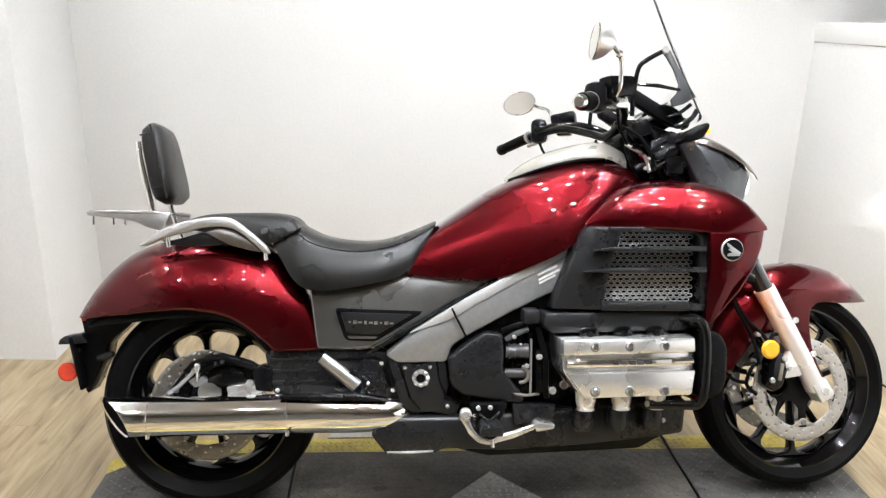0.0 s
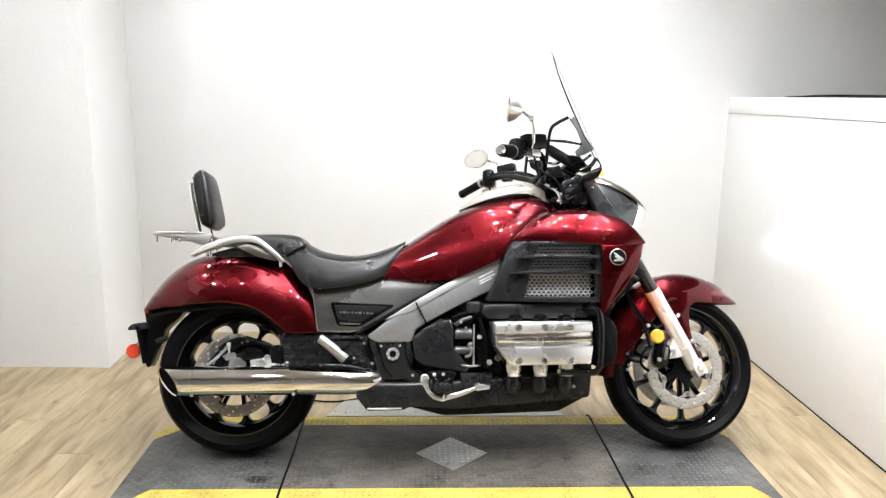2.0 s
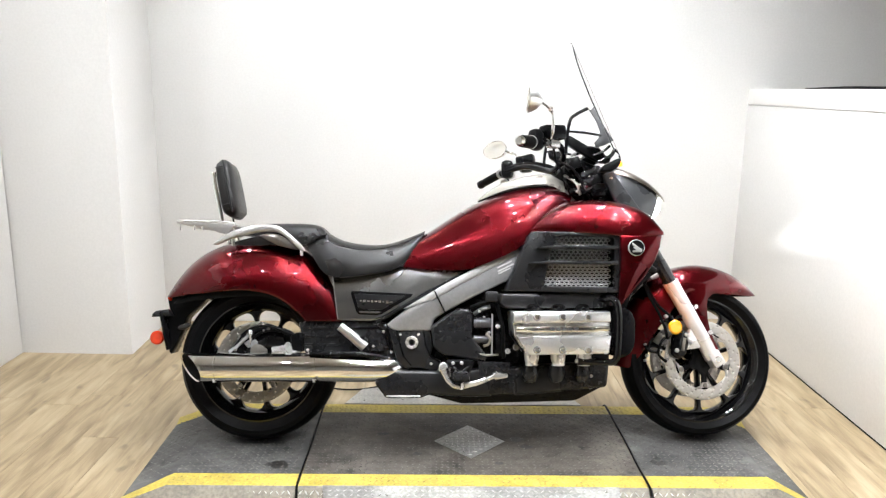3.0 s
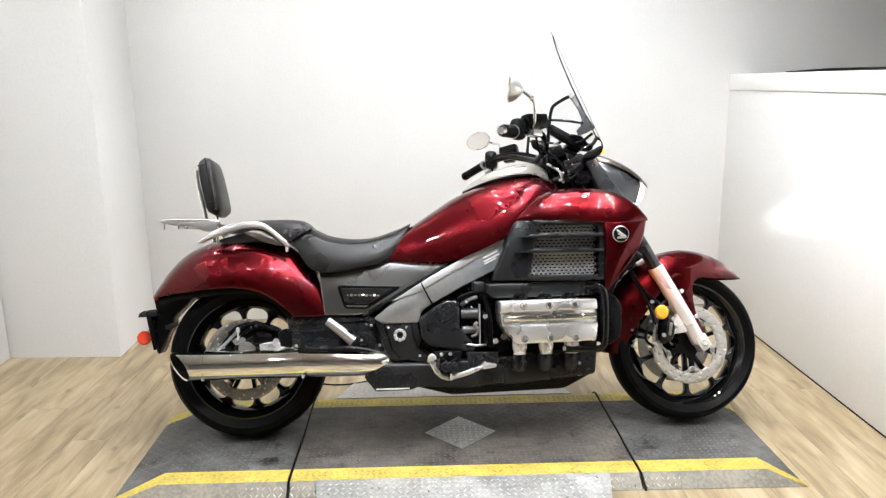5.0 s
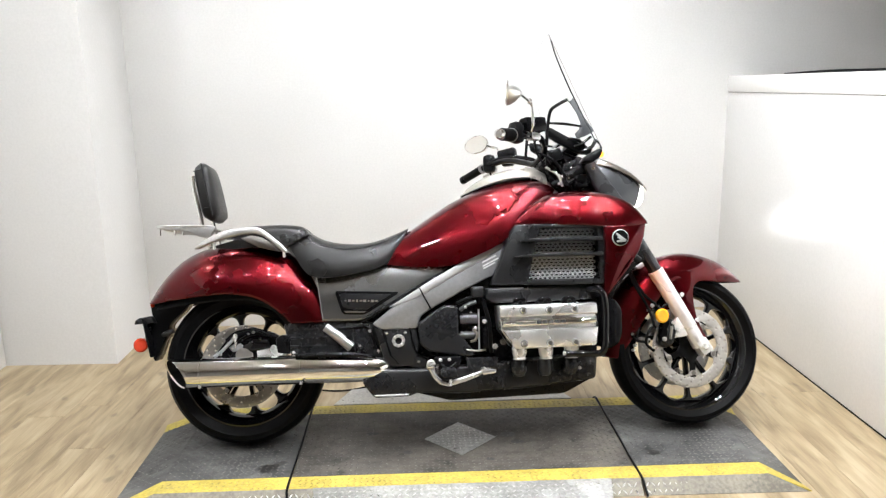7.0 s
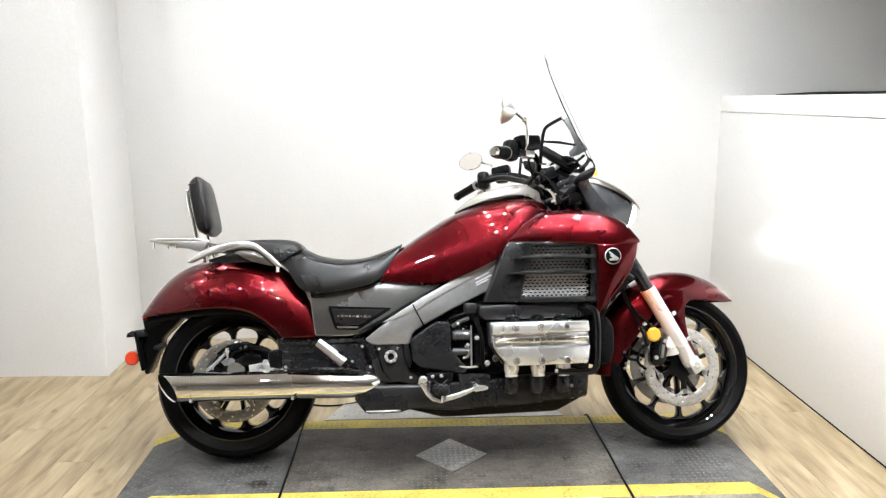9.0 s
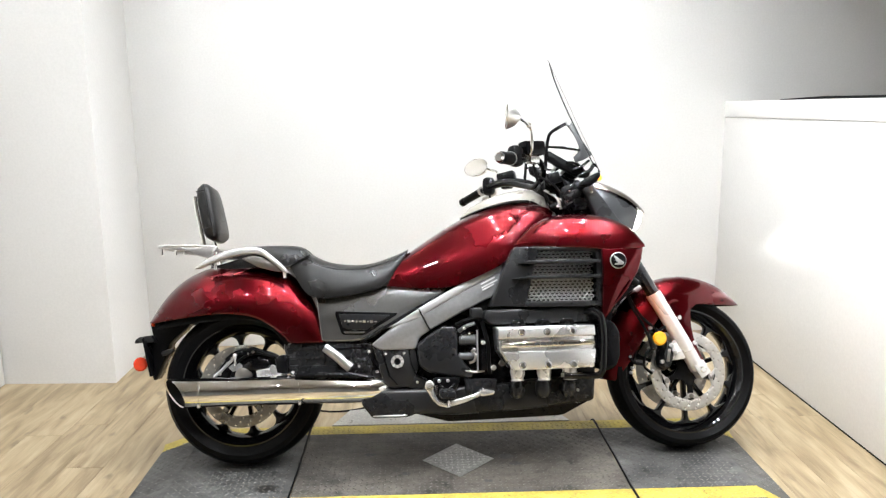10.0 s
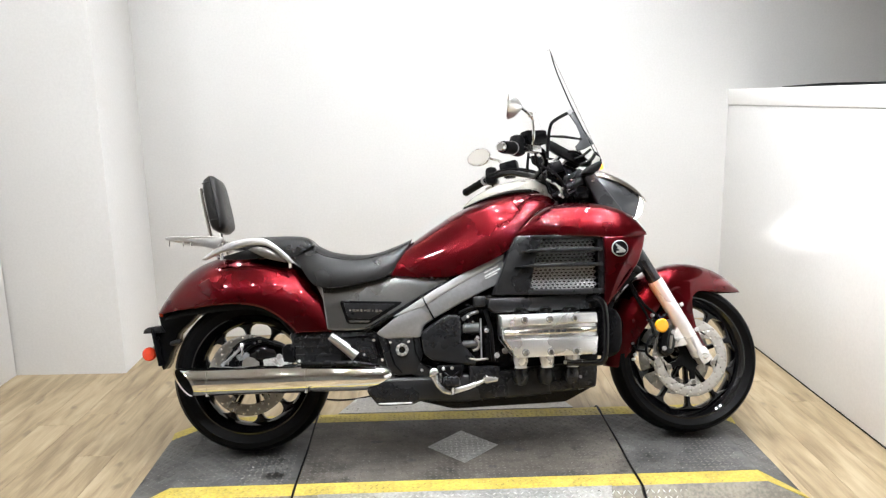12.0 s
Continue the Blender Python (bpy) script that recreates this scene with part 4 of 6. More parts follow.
bp("spar_facet", plate([(0.53, 0.505), (0.680, 0.596), (0.790, 0.656), (0.880, 0.699), (0.962, 0.731), (0.955, 0.708), (0.860, 0.660), (0.750, 0.602), (0.640, 0.540)], -0.188, -0.16, 0.005), SPARTOP, spar, "upper face of the spar, lightened as if lit")
bp("seam", tube([(0.645, -0.186, 0.572), (0.656, -0.193, 0.548), (0.684, -0.187, 0.494)], 0.0028, 6), BLACK, spar)
for k, (x, z, w) in enumerate(((0.905, 0.672, 0.060), (0.910, 0.660, 0.066), (0.905, 0.648, 0.050))):
    m = Matrix.Rotation(radians(-26), 4, "Y")
    bp("sticker_bar", box((x, -0.1845, z), (w, 0.002, 0.0055), 0.0, m), LABEL, spar, "small printed caution sticker")
side = bp("side_cover", shell([(0.262, 0.632), (0.34, 0.634), (0.445, 0.650), (0.529, 0.662), (0.65, 0.660), (0.768, 0.655)], [(0.285, 0.462), (0.36, 0.460), (0.432, 0.462), (0.54, 0.524), (0.65, 0.588), (0.766, 0.650)], [-0.118, -0.122, -0.126, -0.130, -0.135, -0.14], [-0.150, -0.154, -0.154, -0.154, -0.154, -0.15], mirror=False, p=0.85), COVER, label="gunmetal grey side cover", solid=0.006, smooth=60)
ins = bp("inset", plate([(0.336, 0.572), (0.568, 0.562), (0.560, 0.551), (0.448, 0.484), (0.432, 0.480), (0.366, 0.484), (0.356, 0.492), (0.334, 0.562)], -0.1585, -0.142, 0.003), BLACK, side, "black rim of the inset panel")
bp("inset_face", plate([(0.347, 0.562), (0.542, 0.554), (0.447, 0.500), (0.370, 0.502), (0.362, 0.508)], -0.1612, -0.150, 0.004), PLASTIC, ins, "dark grey inset face")
bp("inset_ledge", plate([(0.364, 0.498), (0.446, 0.495), (0.440, 0.487), (0.370, 0.489)], -0.1615, -0.150, 0.002), COVER, ins, "lighter lower ledge")
for k in range(9):
    bp("script_bar", box((0.372 + 0.0140 * k, -0.1620, 0.535 - 0.0006 * k), (0.011 if k % 3 else 0.007, 0.003, 0.006 + 0.004 * (k % 2)), 0.001), CHROME, side, "bright raised script")
bp("cover_edge", tube([(0.43, -0.168, 0.455), (0.60, -0.168, 0.556), (0.772, -0.170, 0.648)], 0.006, 8), BLACK, side)
piv = bp("pivot_plate", plate([(0.470, 0.440), (0.555, 0.432), (0.628, 0.428), (0.640, 0.36), (0.615, 0.290), (0.545, 0.285), (0.512, 0.30)], -0.172, -0.10, 0.008), PLASTIC, label="black swingarm pivot plate")
bp("pivot_ring", lathe([(0.012, -0.004), (0.014, -0.012), (0.021, -0.012), (0.024, -0.006), (0.024, 0.004)], (0.562, -0.170, 0.382), n=28), SATIN, piv, "bright pivot ring")
for k in range(8):
    a = k * math.pi / 4
    bp("ring_tooth", disc((0.562 + 0.0185 * math.cos(a), -0.182, 0.382 + 0.0185 * math.sin(a)), "y", 0.0058, 0.004, n=10), BRIGHT, piv, "bright ring tooth")
bp("plate_rim", tube([(0.560, -0.172, 0.296), (0.532, -0.174, 0.330), (0.503, -0.174, 0.428), (0.548, -0.175, 0.431), (0.604, -0.175, 0.432), (0.614, -0.175, 0.370), (0.632, -0.174, 0.330), (0.664, -0.172, 0.310)], 0.0032, 6), BLACK, piv, "raised plate edge")
bp("lower_lug", plate([(0.600, 0.345), (0.632, 0.326), (0.672, 0.314), (0.655, 0.276), (0.590, 0.288)], -0.171, -0.11, 0.006), PLASTIC, piv)
bp("pivot_nut", disc((0.562, -0.174, 0.382), "y", 0.009, 0.012, n=6), GLOSS, piv)
for x, z in ((0.519, 0.411), (0.587, 0.411), (0.634, 0.304)):
    bp("bolt", disc((x, -0.174, z), "y", 0.0055, 0.008, n=12), BRIGHT, piv, "bright bolt head")

# --- swingarm cover and passenger peg
sw = bp("swingarm_cover", plate([(0.140, 0.456), (0.30, 0.462), (0.470, 0.452), (0.515, 0.33), (0.515, 0.292), (0.30, 0.318), (0.165, 0.338)], -0.142, -0.05, 0.010), PLASTIC, label="black ribbed swingarm cover")
bp("panel", plate([(0.33, 0.436), (0.455, 0.432), (0.475, 0.36), (0.36, 0.352)], -0.150, -0.13, 0.006), PLASTIC, sw)
peg = bp("passenger_peg", tube([(0.297, -0.172, 0.441), (0.345, -0.178, 0.404), (0.390, -0.178, 0.364)], [0.0155, 0.018, 0.0185], 14, flat=0.8), SATIN, label="folded aluminium passenger footpeg")
bp("peg_pivot", tube([(0.372, -0.15, 0.395), (0.376, -0.185, 0.392)], 0.012, 12), BLACK, peg)
for z in (0.441, 0.409, 0.378):
    bp("rib_step", plate([(0.158, z - 0.011), (0.290, z - 0.010), (0.300, z - 0.002), (0.158, z - 0.001)], -0.1475, -0.13, 0.003), PLASTIC, sw)
bp("panel_edge", tube([(0.345, -0.151, 0.357), (0.330, -0.151, 0.432), (0.440, -0.152, 0.436), (0.458, -0.152, 0.424), (0.486, -0.151, 0.345)], 0.0035, 6), BLACK, sw, "raised panel edge")
bp("panel_step", plate([(0.402, 0.398), (0.446, 0.397), (0.462, 0.352), (0.412, 0.345)], -0.156, -0.14, 0.004), PLASTIC, sw)
for x, z in ((0.457, 0.420), (0.420, 0.367), (0.487, 0.346), (0.178, 0.352)):
    bp("bolt", disc((x, -0.152, z), "y", 0.0065, 0.010, n=12), BRIGHT, sw, "bright bolt head")
cal = bp("rear_caliper", plate([(-0.105, 0.365), (-0.06, 0.425), (0.02, 0.448), (0.10, 0.425), (0.155, 0.39), (0.155, 0.34), (-0.13, 0.335)], -0.118, -0.088, 0.008), BLACK, label="black rear brake caliper bracket")
bp("caliper_body", plate([(-0.02, 0.375), (0.03, 0.41), (0.085, 0.40), (0.10, 0.36), (0.0, 0.35)], -0.135, -0.110, 0.008), GLOSS, cal)
bp("caliper_plate", plate([(-0.062, 0.376), (-0.03, 0.396), (0.0, 0.372), (-0.045, 0.358)], -0.134, -0.115, 0.004), FRAME, cal, "bare metal bracket face")
bp("torque_arm", plate([(0.055, 0.345), (0.10, 0.362), (0.145, 0.362), (0.145, 0.338), (0.06, 0.335)], -0.142, -0.115, 0.004), STEEL, cal, "bare metal torque arm")
for x, z in ((-0.045, 0.408), (0.11, 0.372), (-0.09, 0.352), (0.03, 0.43)):
    bp("bolt", disc((x, -0.140, z), "y", 0.0055, 0.012, n=12), STEEL, cal)
bp("link_arm", tube([(-0.112, -0.140, 0.345), (-0.085, -0.142, 0.364), (-0.050, -0.142, 0.398), (-0.034, -0.142, 0.418)], [0.0065, 0.006, 0.0055, 0.005], 8), FRAME, cal, "grey brake link arm")
bp("pin", lathe([(0.0, -0.042), (0.003, -0.030), (0.005, -0.004), (0.0085, -0.002), (0.0085, 0.012), (0.006, 0.015), (0.0, 0.016)], (-0.034, -0.146, 0.412), "z", 14), BRIGHT, cal, "bright locating pin")
bp("axle_cap", lathe([(0.032, 0.0), (0.030, -0.006), (0.016, -0.010), (0.0, -0.010)], (-0.006, -0.128, 0.345), "y", 28), STEEL, cal, "bright axle cap")
bp("adjuster_plate", plate([(0.042, 0.362), (0.100, 0.372), (0.136, 0.358), (0.136, 0.338), (0.046, 0.338)], -0.148, -0.130, 0.003), BRIGHT, cal, "bare metal adjuster plate")
bp("axle_nut", disc((0.104, -0.152, 0.372), "y", 0.0105, 0.014, n=6), BRIGHT, cal, "bright hexagon nut")
bp("bridge", plate([(0.118, 0.350), (0.112, 0.405), (0.135, 0.418), (0.166, 0.410), (0.164, 0.345)], -0.150, -0.10, 0.006), BLACK, cal)
for x, z, r in ((-0.066, 0.392, 0.004), (-0.012, 0.404, 0.006), (0.022, 0.396, 0.008), (0.052, 0.408, 0.006), (-0.050, 0.372, 0.004), (0.010, 0.424, 0.004)):
    bp("fitting", tube([(x, -0.128, z), (x + 0.003, -0.146, z - 0.002)], [r, r, r * 0.6], 10), STEEL if r < 0.005 else GLOSS, cal)
bp("bleed_hose", tube([(-0.070, -0.138, 0.405), (-0.030, -0.146, 0.432), (0.030, -0.146, 0.440), (0.085, -0.144, 0.420), (0.135, -0.140, 0.405)], 0.0045, 8, smooth_n=24), RUBBER, cal)
bp("caliper_hose", tube([(-0.05, -0.125, 0.34), (-0.02, -0.13, 0.40), (0.04, -0.13, 0.425), (0.12, -0.13, 0.405), (0.2, -0.13, 0.38)], 0.0055, 8, smooth_n=24), RUBBER, cal)

# --- exhaust
MY, MZ, MR = -0.160, 0.290, 0.053
nseg = 36
rows = []
def muff_ring(x, r, y, z, cut=0.0):
    return [(x - cut * (0.028 * math.sin(k) + 0.040 * math.cos(k)), y + r * 0.98 * math.cos(k), z + r * math.sin(k)) for k in np.arange(nseg) * 2 * math.pi / nseg]
inner = [muff_ring(-0.10, 0.02, MY, MZ), muff_ring(-0.15, 0.046, MY, MZ), muff_ring(-0.241, 0.0485, MY, MZ, 0.95)]
rows.append(muff_ring(-0.242, 0.0487, MY, MZ, 0.95))
rows.append(muff_ring(-0.247, 0.0525, MY, MZ, 1.0))
rows.append(muff_ring(-0.238, MR, MY, MZ, 0.98))
for u in (0.12, 0.3, 0.5, 0.7, 0.85):
    rows.append(muff_ring(-0.238 + 0.062 * u, MR, MY, MZ, 0.98 * (1 - u)))
for x in (-0.172, -0.1, 0.0, 0.1, 0.2, 0.30):
    rows.append(muff_ring(x, MR, MY, MZ))
for x, r, y, z in ((0.36, 0.0525, MY, 0.288), (0.42, 0.050, MY + 0.003, 0.286), (0.465, 0.0465, MY + 0.006, 0.285), (0.495, 0.0415, MY + 0.010, 0.2845), (0.518, 0.034, MY + 0.014, 0.284), (0.532, 0.024, MY + 0.018, 0.284), (0.538, 0.010, MY + 0.02, 0.284)):
    rows.append(muff_ring(x, r, y, z))
mbm, vs = grid_bm(rows, wrap=True)
muf = bp("muffler", mbm, CHROME, label="polished chrome slash-cut muffler", smooth=50)
bp("seam_ring", lathe([(MR - 0.001, -0.003), (MR + 0.0009, -0.002), (MR + 0.0009, 0.002), (MR - 0.001, 0.003)], (-0.152, MY, MZ), "x", 36, closed=True), CHROME, muf, "raised muffler seam")
bp("seam_ring", lathe([(MR - 0.001, -0.003), (MR + 0.0012, -0.002), (MR + 0.0012, 0.002), (MR - 0.001, 0.003)], (0.207, MY, MZ), "x", 36, closed=True), CHROME, muf, "raised muffler seam")
for bx in (-0.152, 0.207):
    bp("clamp_bolt", disc((bx, MY - 0.030, MZ - 0.047), "z", 0.006, 0.012, n=12), CHROME, muf)
bp("muffler_bore", grid_bm(inner, wrap=True)[0], DARK, muf, "dark muffler bore")
bp("heat_shield", tube([(0.19, -0.19, 0.342), (0.30, -0.196, 0.341), (0.40, -0.196, 0.338), (0.47, -0.188, 0.325)], [0.008, 0.011, 0.011, 0.004], 10, smooth_n=18), BLACK, muf, "black bracket above the muffler")
bp("header_pipe", tube([(0.505, -0.146, 0.287), (0.57, -0.135, 0.270), (0.66, -0.12, 0.245), (0.78, -0.10, 0.23)], [0.022, 0.027, 0.030, 0.03], 14, smooth_n=18), BLACK, muf, "black exhaust pipe")
bp("pipe_clamp", lathe([(0.026, -0.006), (0.029, -0.004), (0.029, 0.004), (0.026, 0.006)], (0.552, -0.137, 0.277), "x", 24, closed=True), GLOSS, muf)

# --- engine
eng = bp("engine", plate([(0.56, 0.26), (0.62, 0.45), (0.74, 0.56), (0.90, 0.62), (1.30, 0.60), (1.32, 0.40), (1.30, 0.22), (1.18, 0.16), (0.75, 0.15), (0.60, 0.19)], -0.135, 0.135, 0.015), BLACK, label="black flat-six engine block")
bp("upper_core", plate([(0.30, 0.47), (0.28, 0.62), (0.50, 0.66), (0.75, 0.70), (1.0, 0.86), (1.28, 0.87), (1.34, 0.70), (1.30, 0.50), (0.9, 0.5), (0.62, 0.42)], -0.092, 0.10, 0.01), BLACK, eng)
bp("clutch_cover", plate([(0.633, 0.440), (0.680, 0.476), (0.735, 0.508), (0.780, 0.503), (0.786, 0.455), (0.782, 0.408), (0.812, 0.368), (0.842, 0.330), (0.833, 0.314), (0.740, 0.328), (0.673, 0.341), (0.642, 0.365)], -0.205, -0.10, 0.014, seg=3), PLASTIC, eng, "black plastic engine side cover")
HEADP = [(0.921, 0.500), (1.275, 0.502), (1.279, 0.456), (1.279, 0.411), (1.268, 0.347), (0.977, 0.343), (0.928, 0.412)]
head = bp("cylinder_head", plate(HEADP, -0.272, -0.12, 0.006), HEADM, eng, "polished aluminium valve cover")
bp("cover_band", plate([(0.923, 0.499), (1.273, 0.501), (1.277, 0.461), (0.924, 0.457)], -0.294, -0.262, 0.007), HEADM, head)
bp("cover_band", plate([(0.932, 0.412), (1.277, 0.416), (1.266, 0.349), (0.979, 0.345)], -0.294, -0.262, 0.007), HEADM, head)
bp("cover_rib", plate([(0.932, 0.446), (1.27, 0.450), (1.27, 0.428), (0.932, 0.424)], -0.292, -0.268, 0.006), CHROME, head, "bright centre rib")
bp("rib_end", tube([(0.935, -0.289, 0.436), (0.985, -0.292, 0.436)], 0.0085, 10), CHROME, head)
bp("rib_end", tube([(1.215, -0.292, 0.439), (1.268, -0.289, 0.439)], 0.0085, 10), CHROME, head)
for k in range(5):
    bp("script_bar", box((1.062 + 0.022 * k, -0.2940, 0.438), (0.016, 0.005, 0.011), 0.001), GREYPL, head, "small dark raised script bars")
for x in (1.007, 1.099, 1.191):
    for z in (0.480, 0.363):
        bp("bolt_seat", disc((x, -0.2945, z), "y", 0.0135, 0.003, 0.001), FRAME, head)
        bp("bolt", disc((x, -0.297, z), "y", 0.0095, 0.008, 0.002, n=16), CHROME, head, "chrome bolt head")
for x in (0.987, 1.084, 1.178):
    bp("exhaust_port", lathe([(0.0265, 0.03), (0.0265, 0.008), (0.0245, -0.002), (0.0215, -0.010), (0.0235, -0.013), (0.0235, -0.017), (0.017, -0.019)], (x + 0.008, -0.245, 0.322), "z", 24), SLIDER, head, "bright exhaust stub")
intake = bp("intake_cover", plate([(0.888, 0.563), (1.285, 0.567), (1.312, 0.560), (1.312, 0.520), (1.25, 0.512), (0.905, 0.508), (0.880, 0.530)], -0.245, -0.10, 0.008), PLASTIC, eng, "black plastic intake cover")
for x in (1.002, 1.093, 1.182):
    bp("plug_recess", plate([(x - 0.026, 0.500), (x - 0.024, 0.518), (x - 0.012, 0.526), (x + 0.014, 0.526), (x + 0.026, 0.518), (x + 0.028, 0.500)], -0.252, -0.20, 0.005), GLOSS, intake)
    bp("plug_cap", tube([(x, -0.235, 0.512), (x + 0.002, -0.262, 0.506)], 0.008, 10), RUBBER, intake)
cowl = bp("belly_cowl", plate([(0.500, 0.280), (0.64, 0.278), (0.90, 0.29), (1.20, 0.31), (1.296, 0.315), (1.286, 0.219), (1.198, 0.209), (1.016, 0.193), (0.786, 0.183), (0.625, 0.192), (0.602, 0.180), (0.470, 0.178), (0.448, 0.205), (0.425, 0.236), (0.450, 0.268)], -0.190, 0.205, 0.012, seg=3), PLASTIC, label="black lower engine cowl")
for x in (0.987, 1.084, 1.178):
    bp("pipe_bulge", lathe([(0.0, -0.034), (0.020, -0.03), (0.029, -0.012), (0.029, 0.012), (0.025, 0.028), (0.0, 0.032)], (x + 0.008, -0.215, 0.272), "z", 20), PLASTIC, cowl)
bp("bolt", disc((1.222, -0.208, 0.262), "y", 0.006, 0.008, n=12), SATIN, cowl)
bp("side_runner", tube([(0.470, -0.192, 0.188), (0.53, -0.194, 0.187), (0.594, -0.192, 0.188)], [0.0025, 0.004, 0.0025], 8), SATIN, cowl)
mid = bp("starter_housing", tube([(0.79, -0.19, 0.455), (0.852, -0.195, 0.455)], 0.018, 18), GREYPL, eng, "grey metal housing")
bp("lower_stub", tube([(0.79, -0.19, 0.395), (0.847, -0.195, 0.395)], 0.0135, 16), GREYPL, mid)
bp("housing_block", plate([(0.79, 0.49), (0.86, 0.50), (0.875, 0.32), (0.835, 0.315), (0.79, 0.40)], -0.165, -0.12, 0.008), BLACK, mid)
for k in range(4):
    bp("fin", lathe([(0.016, -0.002), (0.0205, -0.002), (0.0205, 0.002), (0.016, 0.002)], (0.800 + 0.015 * k, -0.192, 0.455), "x", 18, closed=True), GREYPL, mid)
bp("upright_rod", tube([(0.855, -0.205, 0.336), (0.857, -0.205, 0.489)], 0.0032, 8), FRAME, mid)
bp("side_box", box((0.878, -0.195, 0.402), (0.020, 0.035, 0.118), 0.004), BLACK, mid)
bp("top_box", box((0.855, -0.20, 0.552), (0.045, 0.05, 0.04), 0.008), PLASTIC, mid)
for pts, r, m in (([(0.79, -0.20, 0.488), (0.815, -0.212, 0.505), (0.848, -0.205, 0.516)], 0.0075, GREYPL), ([(0.78, -0.195, 0.512), (0.82, -0.21, 0.528), (0.86, -0.20, 0.535)], 0.007, RUBBER), ([(0.835, -0.20, 0.415), (0.848, -0.214, 0.40), (0.842, -0.21, 0.378), (0.825, -0.205, 0.372)], 0.005, STEEL), ([(0.875, -0.205, 0.52), (0.893, -0.215, 0.44), (0.896, -0.21, 0.37), (0.90, -0.20, 0.33)], 0.008, RUBBER), ([(0.80, -0.2, 0.345), (0.84, -0.205, 0.338), (0.88, -0.2, 0.34)], 0.004, STEEL)):
    bp("hose", tube(pts, r, 8, smooth_n=16), m, mid)
for x, z, r in ((0.875, 0.444, 0.0085), (0.808, 0.498, 0.005), (0.911, 0.353, 0.0105), (0.942, 0.368, 0.0125), (0.842, 0.420, 0.007), (0.826, 0.478, 0.004)):
    bp("bolt", disc((x, -0.222, z), "y", r, 0.014, n=14), BRIGHT if r < 0.011 else STEEL, mid)

rad = bp("radiator", plate([(1.27, 0.80), (1.42, 0.80), (1.435, 0.70), (1.375, 0.56), (1.33, 0.44), (1.27, 0.44)], -0.215, 0.215, 0.01), BLACK, label="black radiator and ducting behind the shroud")

bp("lower_duct", plate([(1.30, 0.44), (1.335, 0.462), (1.36, 0.503), (1.395, 0.550), (1.43, 0.590), (1.47, 0.627), (1.51, 0.652), (1.50, 0.70), (1.40, 0.72), (1.31, 0.62)], -0.13, 0.15, 0.006), BLACK, rad)

# --- front side guard
gd = bp("engine_guard", plate([(1.290, 0.520), (1.318, 0.520), (1.350, 0.506), (1.368, 0.472), (1.366, 0.385), (1.350, 0.348), (1.318, 0.332), (1.288, 0.338)], -0.286, -0.16, 0.020, seg=4), BLACK, label="black engine guard cover")
bp("guard_hoop", tube([(1.255, -0.24, 0.548), (1.287, -0.285, 0.545), (1.303, -0.293, 0.50), (1.300, -0.293, 0.38), (1.290, -0.285, 0.325), (1.255, -0.27, 0.318), (1.16, -0.262, 0.320)], 0.0125, 12, smooth_n=36), GLOSS, gd, "gloss black guard tube")
bp("guard_tip", tube([(1.15, -0.265, 0.322), (1.262, -0.27, 0.322)], 0.007, 10), SATIN, gd)

# --- footpeg and brake pedal
ped = bp("brake_pedal", plate([(0.662, 0.308), (0.676, 0.314), (0.690, 0.306), (0.688, 0.285), (0.694, 0.262), (0.710, 0.244), (0.733, 0.236), (0.800, 0.252), (0.860, 0.272), (0.860, 0.257), (0.802, 0.234), (0.734, 0.217), (0.706, 0.225), (0.684, 0.246), (0.668, 0.276), (0.658, 0.290)], -0.252, -0.236, 0.005, seg=3), BRIGHT, label="bright metal brake pedal")
bp("pedal_pad", plate([(0.852, 0.276), (0.868, 0.281), (0.908, 0.274), (0.905, 0.262), (0.858, 0.255)], -0.272, -0.226, 0.004), BRIGHT, ped, "ribbed bright pedal pad")
for k in range(3):
    bp("pad_rib", tube([(0.868 + 0.013 * k, -0.270, 0.280 - 0.002 * k), (0.868 + 0.013 * k, -0.228, 0.280 - 0.002 * k)], 0.002, 6), STEEL, ped)
bp("pedal_boss", disc((0.676, -0.245, 0.300), "y", 0.015, 0.030, 0.004), BRIGHT, ped)
bp("pedal_spring", tube([(0.700 + 0.004 * math.cos(a), -0.232 + 0.004 * math.sin(a), 0.296 - 0.0012 * a) for a in np.arange(0, 30, 0.5)], 0.0012, 5), STEEL, ped)
fp = bp("footpeg", tube([(0.735, -0.20, 0.262), (0.735, -0.305, 0.262)], [0.012, 0.014, 0.014], 12), RUBBER, label="black rubber rider footpeg")
bp("peg_plate", box((0.738, -0.270, 0.268), (0.056, 0.075, 0.026), 0.005), PLASTIC, fp, "ribbed rubber tread")
for k in (-1, 0, 1):
    bp("tread_rib", box((0.738 + 0.018 * k, -0.270, 0.282), (0.008, 0.074, 0.004), 0.001), PLASTIC, fp)
bp("wear_pin", tube([(0.740, -0.292, 0.252), (0.740, -0.292, 0.225)], [0.004, 0.004, 0.006], 8), BRIGHT, fp, "bright wear pin")
bp("peg_bracket", plate([(0.690, 0.320), (0.790, 0.322), (0.785, 0.300), (0.765, 0.262), (0.715, 0.262), (0.696, 0.290)], -0.225, -0.17, 0.006), BLACK, fp)
bp("bracket_arm", tube([(0.712, -0.228, 0.296), (0.738, -0.240, 0.276), (0.768, -0.228, 0.298)], 0.005, 8), BLACK, fp)
bp("side_box", plate([(0.806, 0.314), (0.924, 0.312), (0.918, 0.268), (0.812, 0.258)], -0.206, -0.17, 0.004), PLASTIC, fp, "black ribbed step plate")
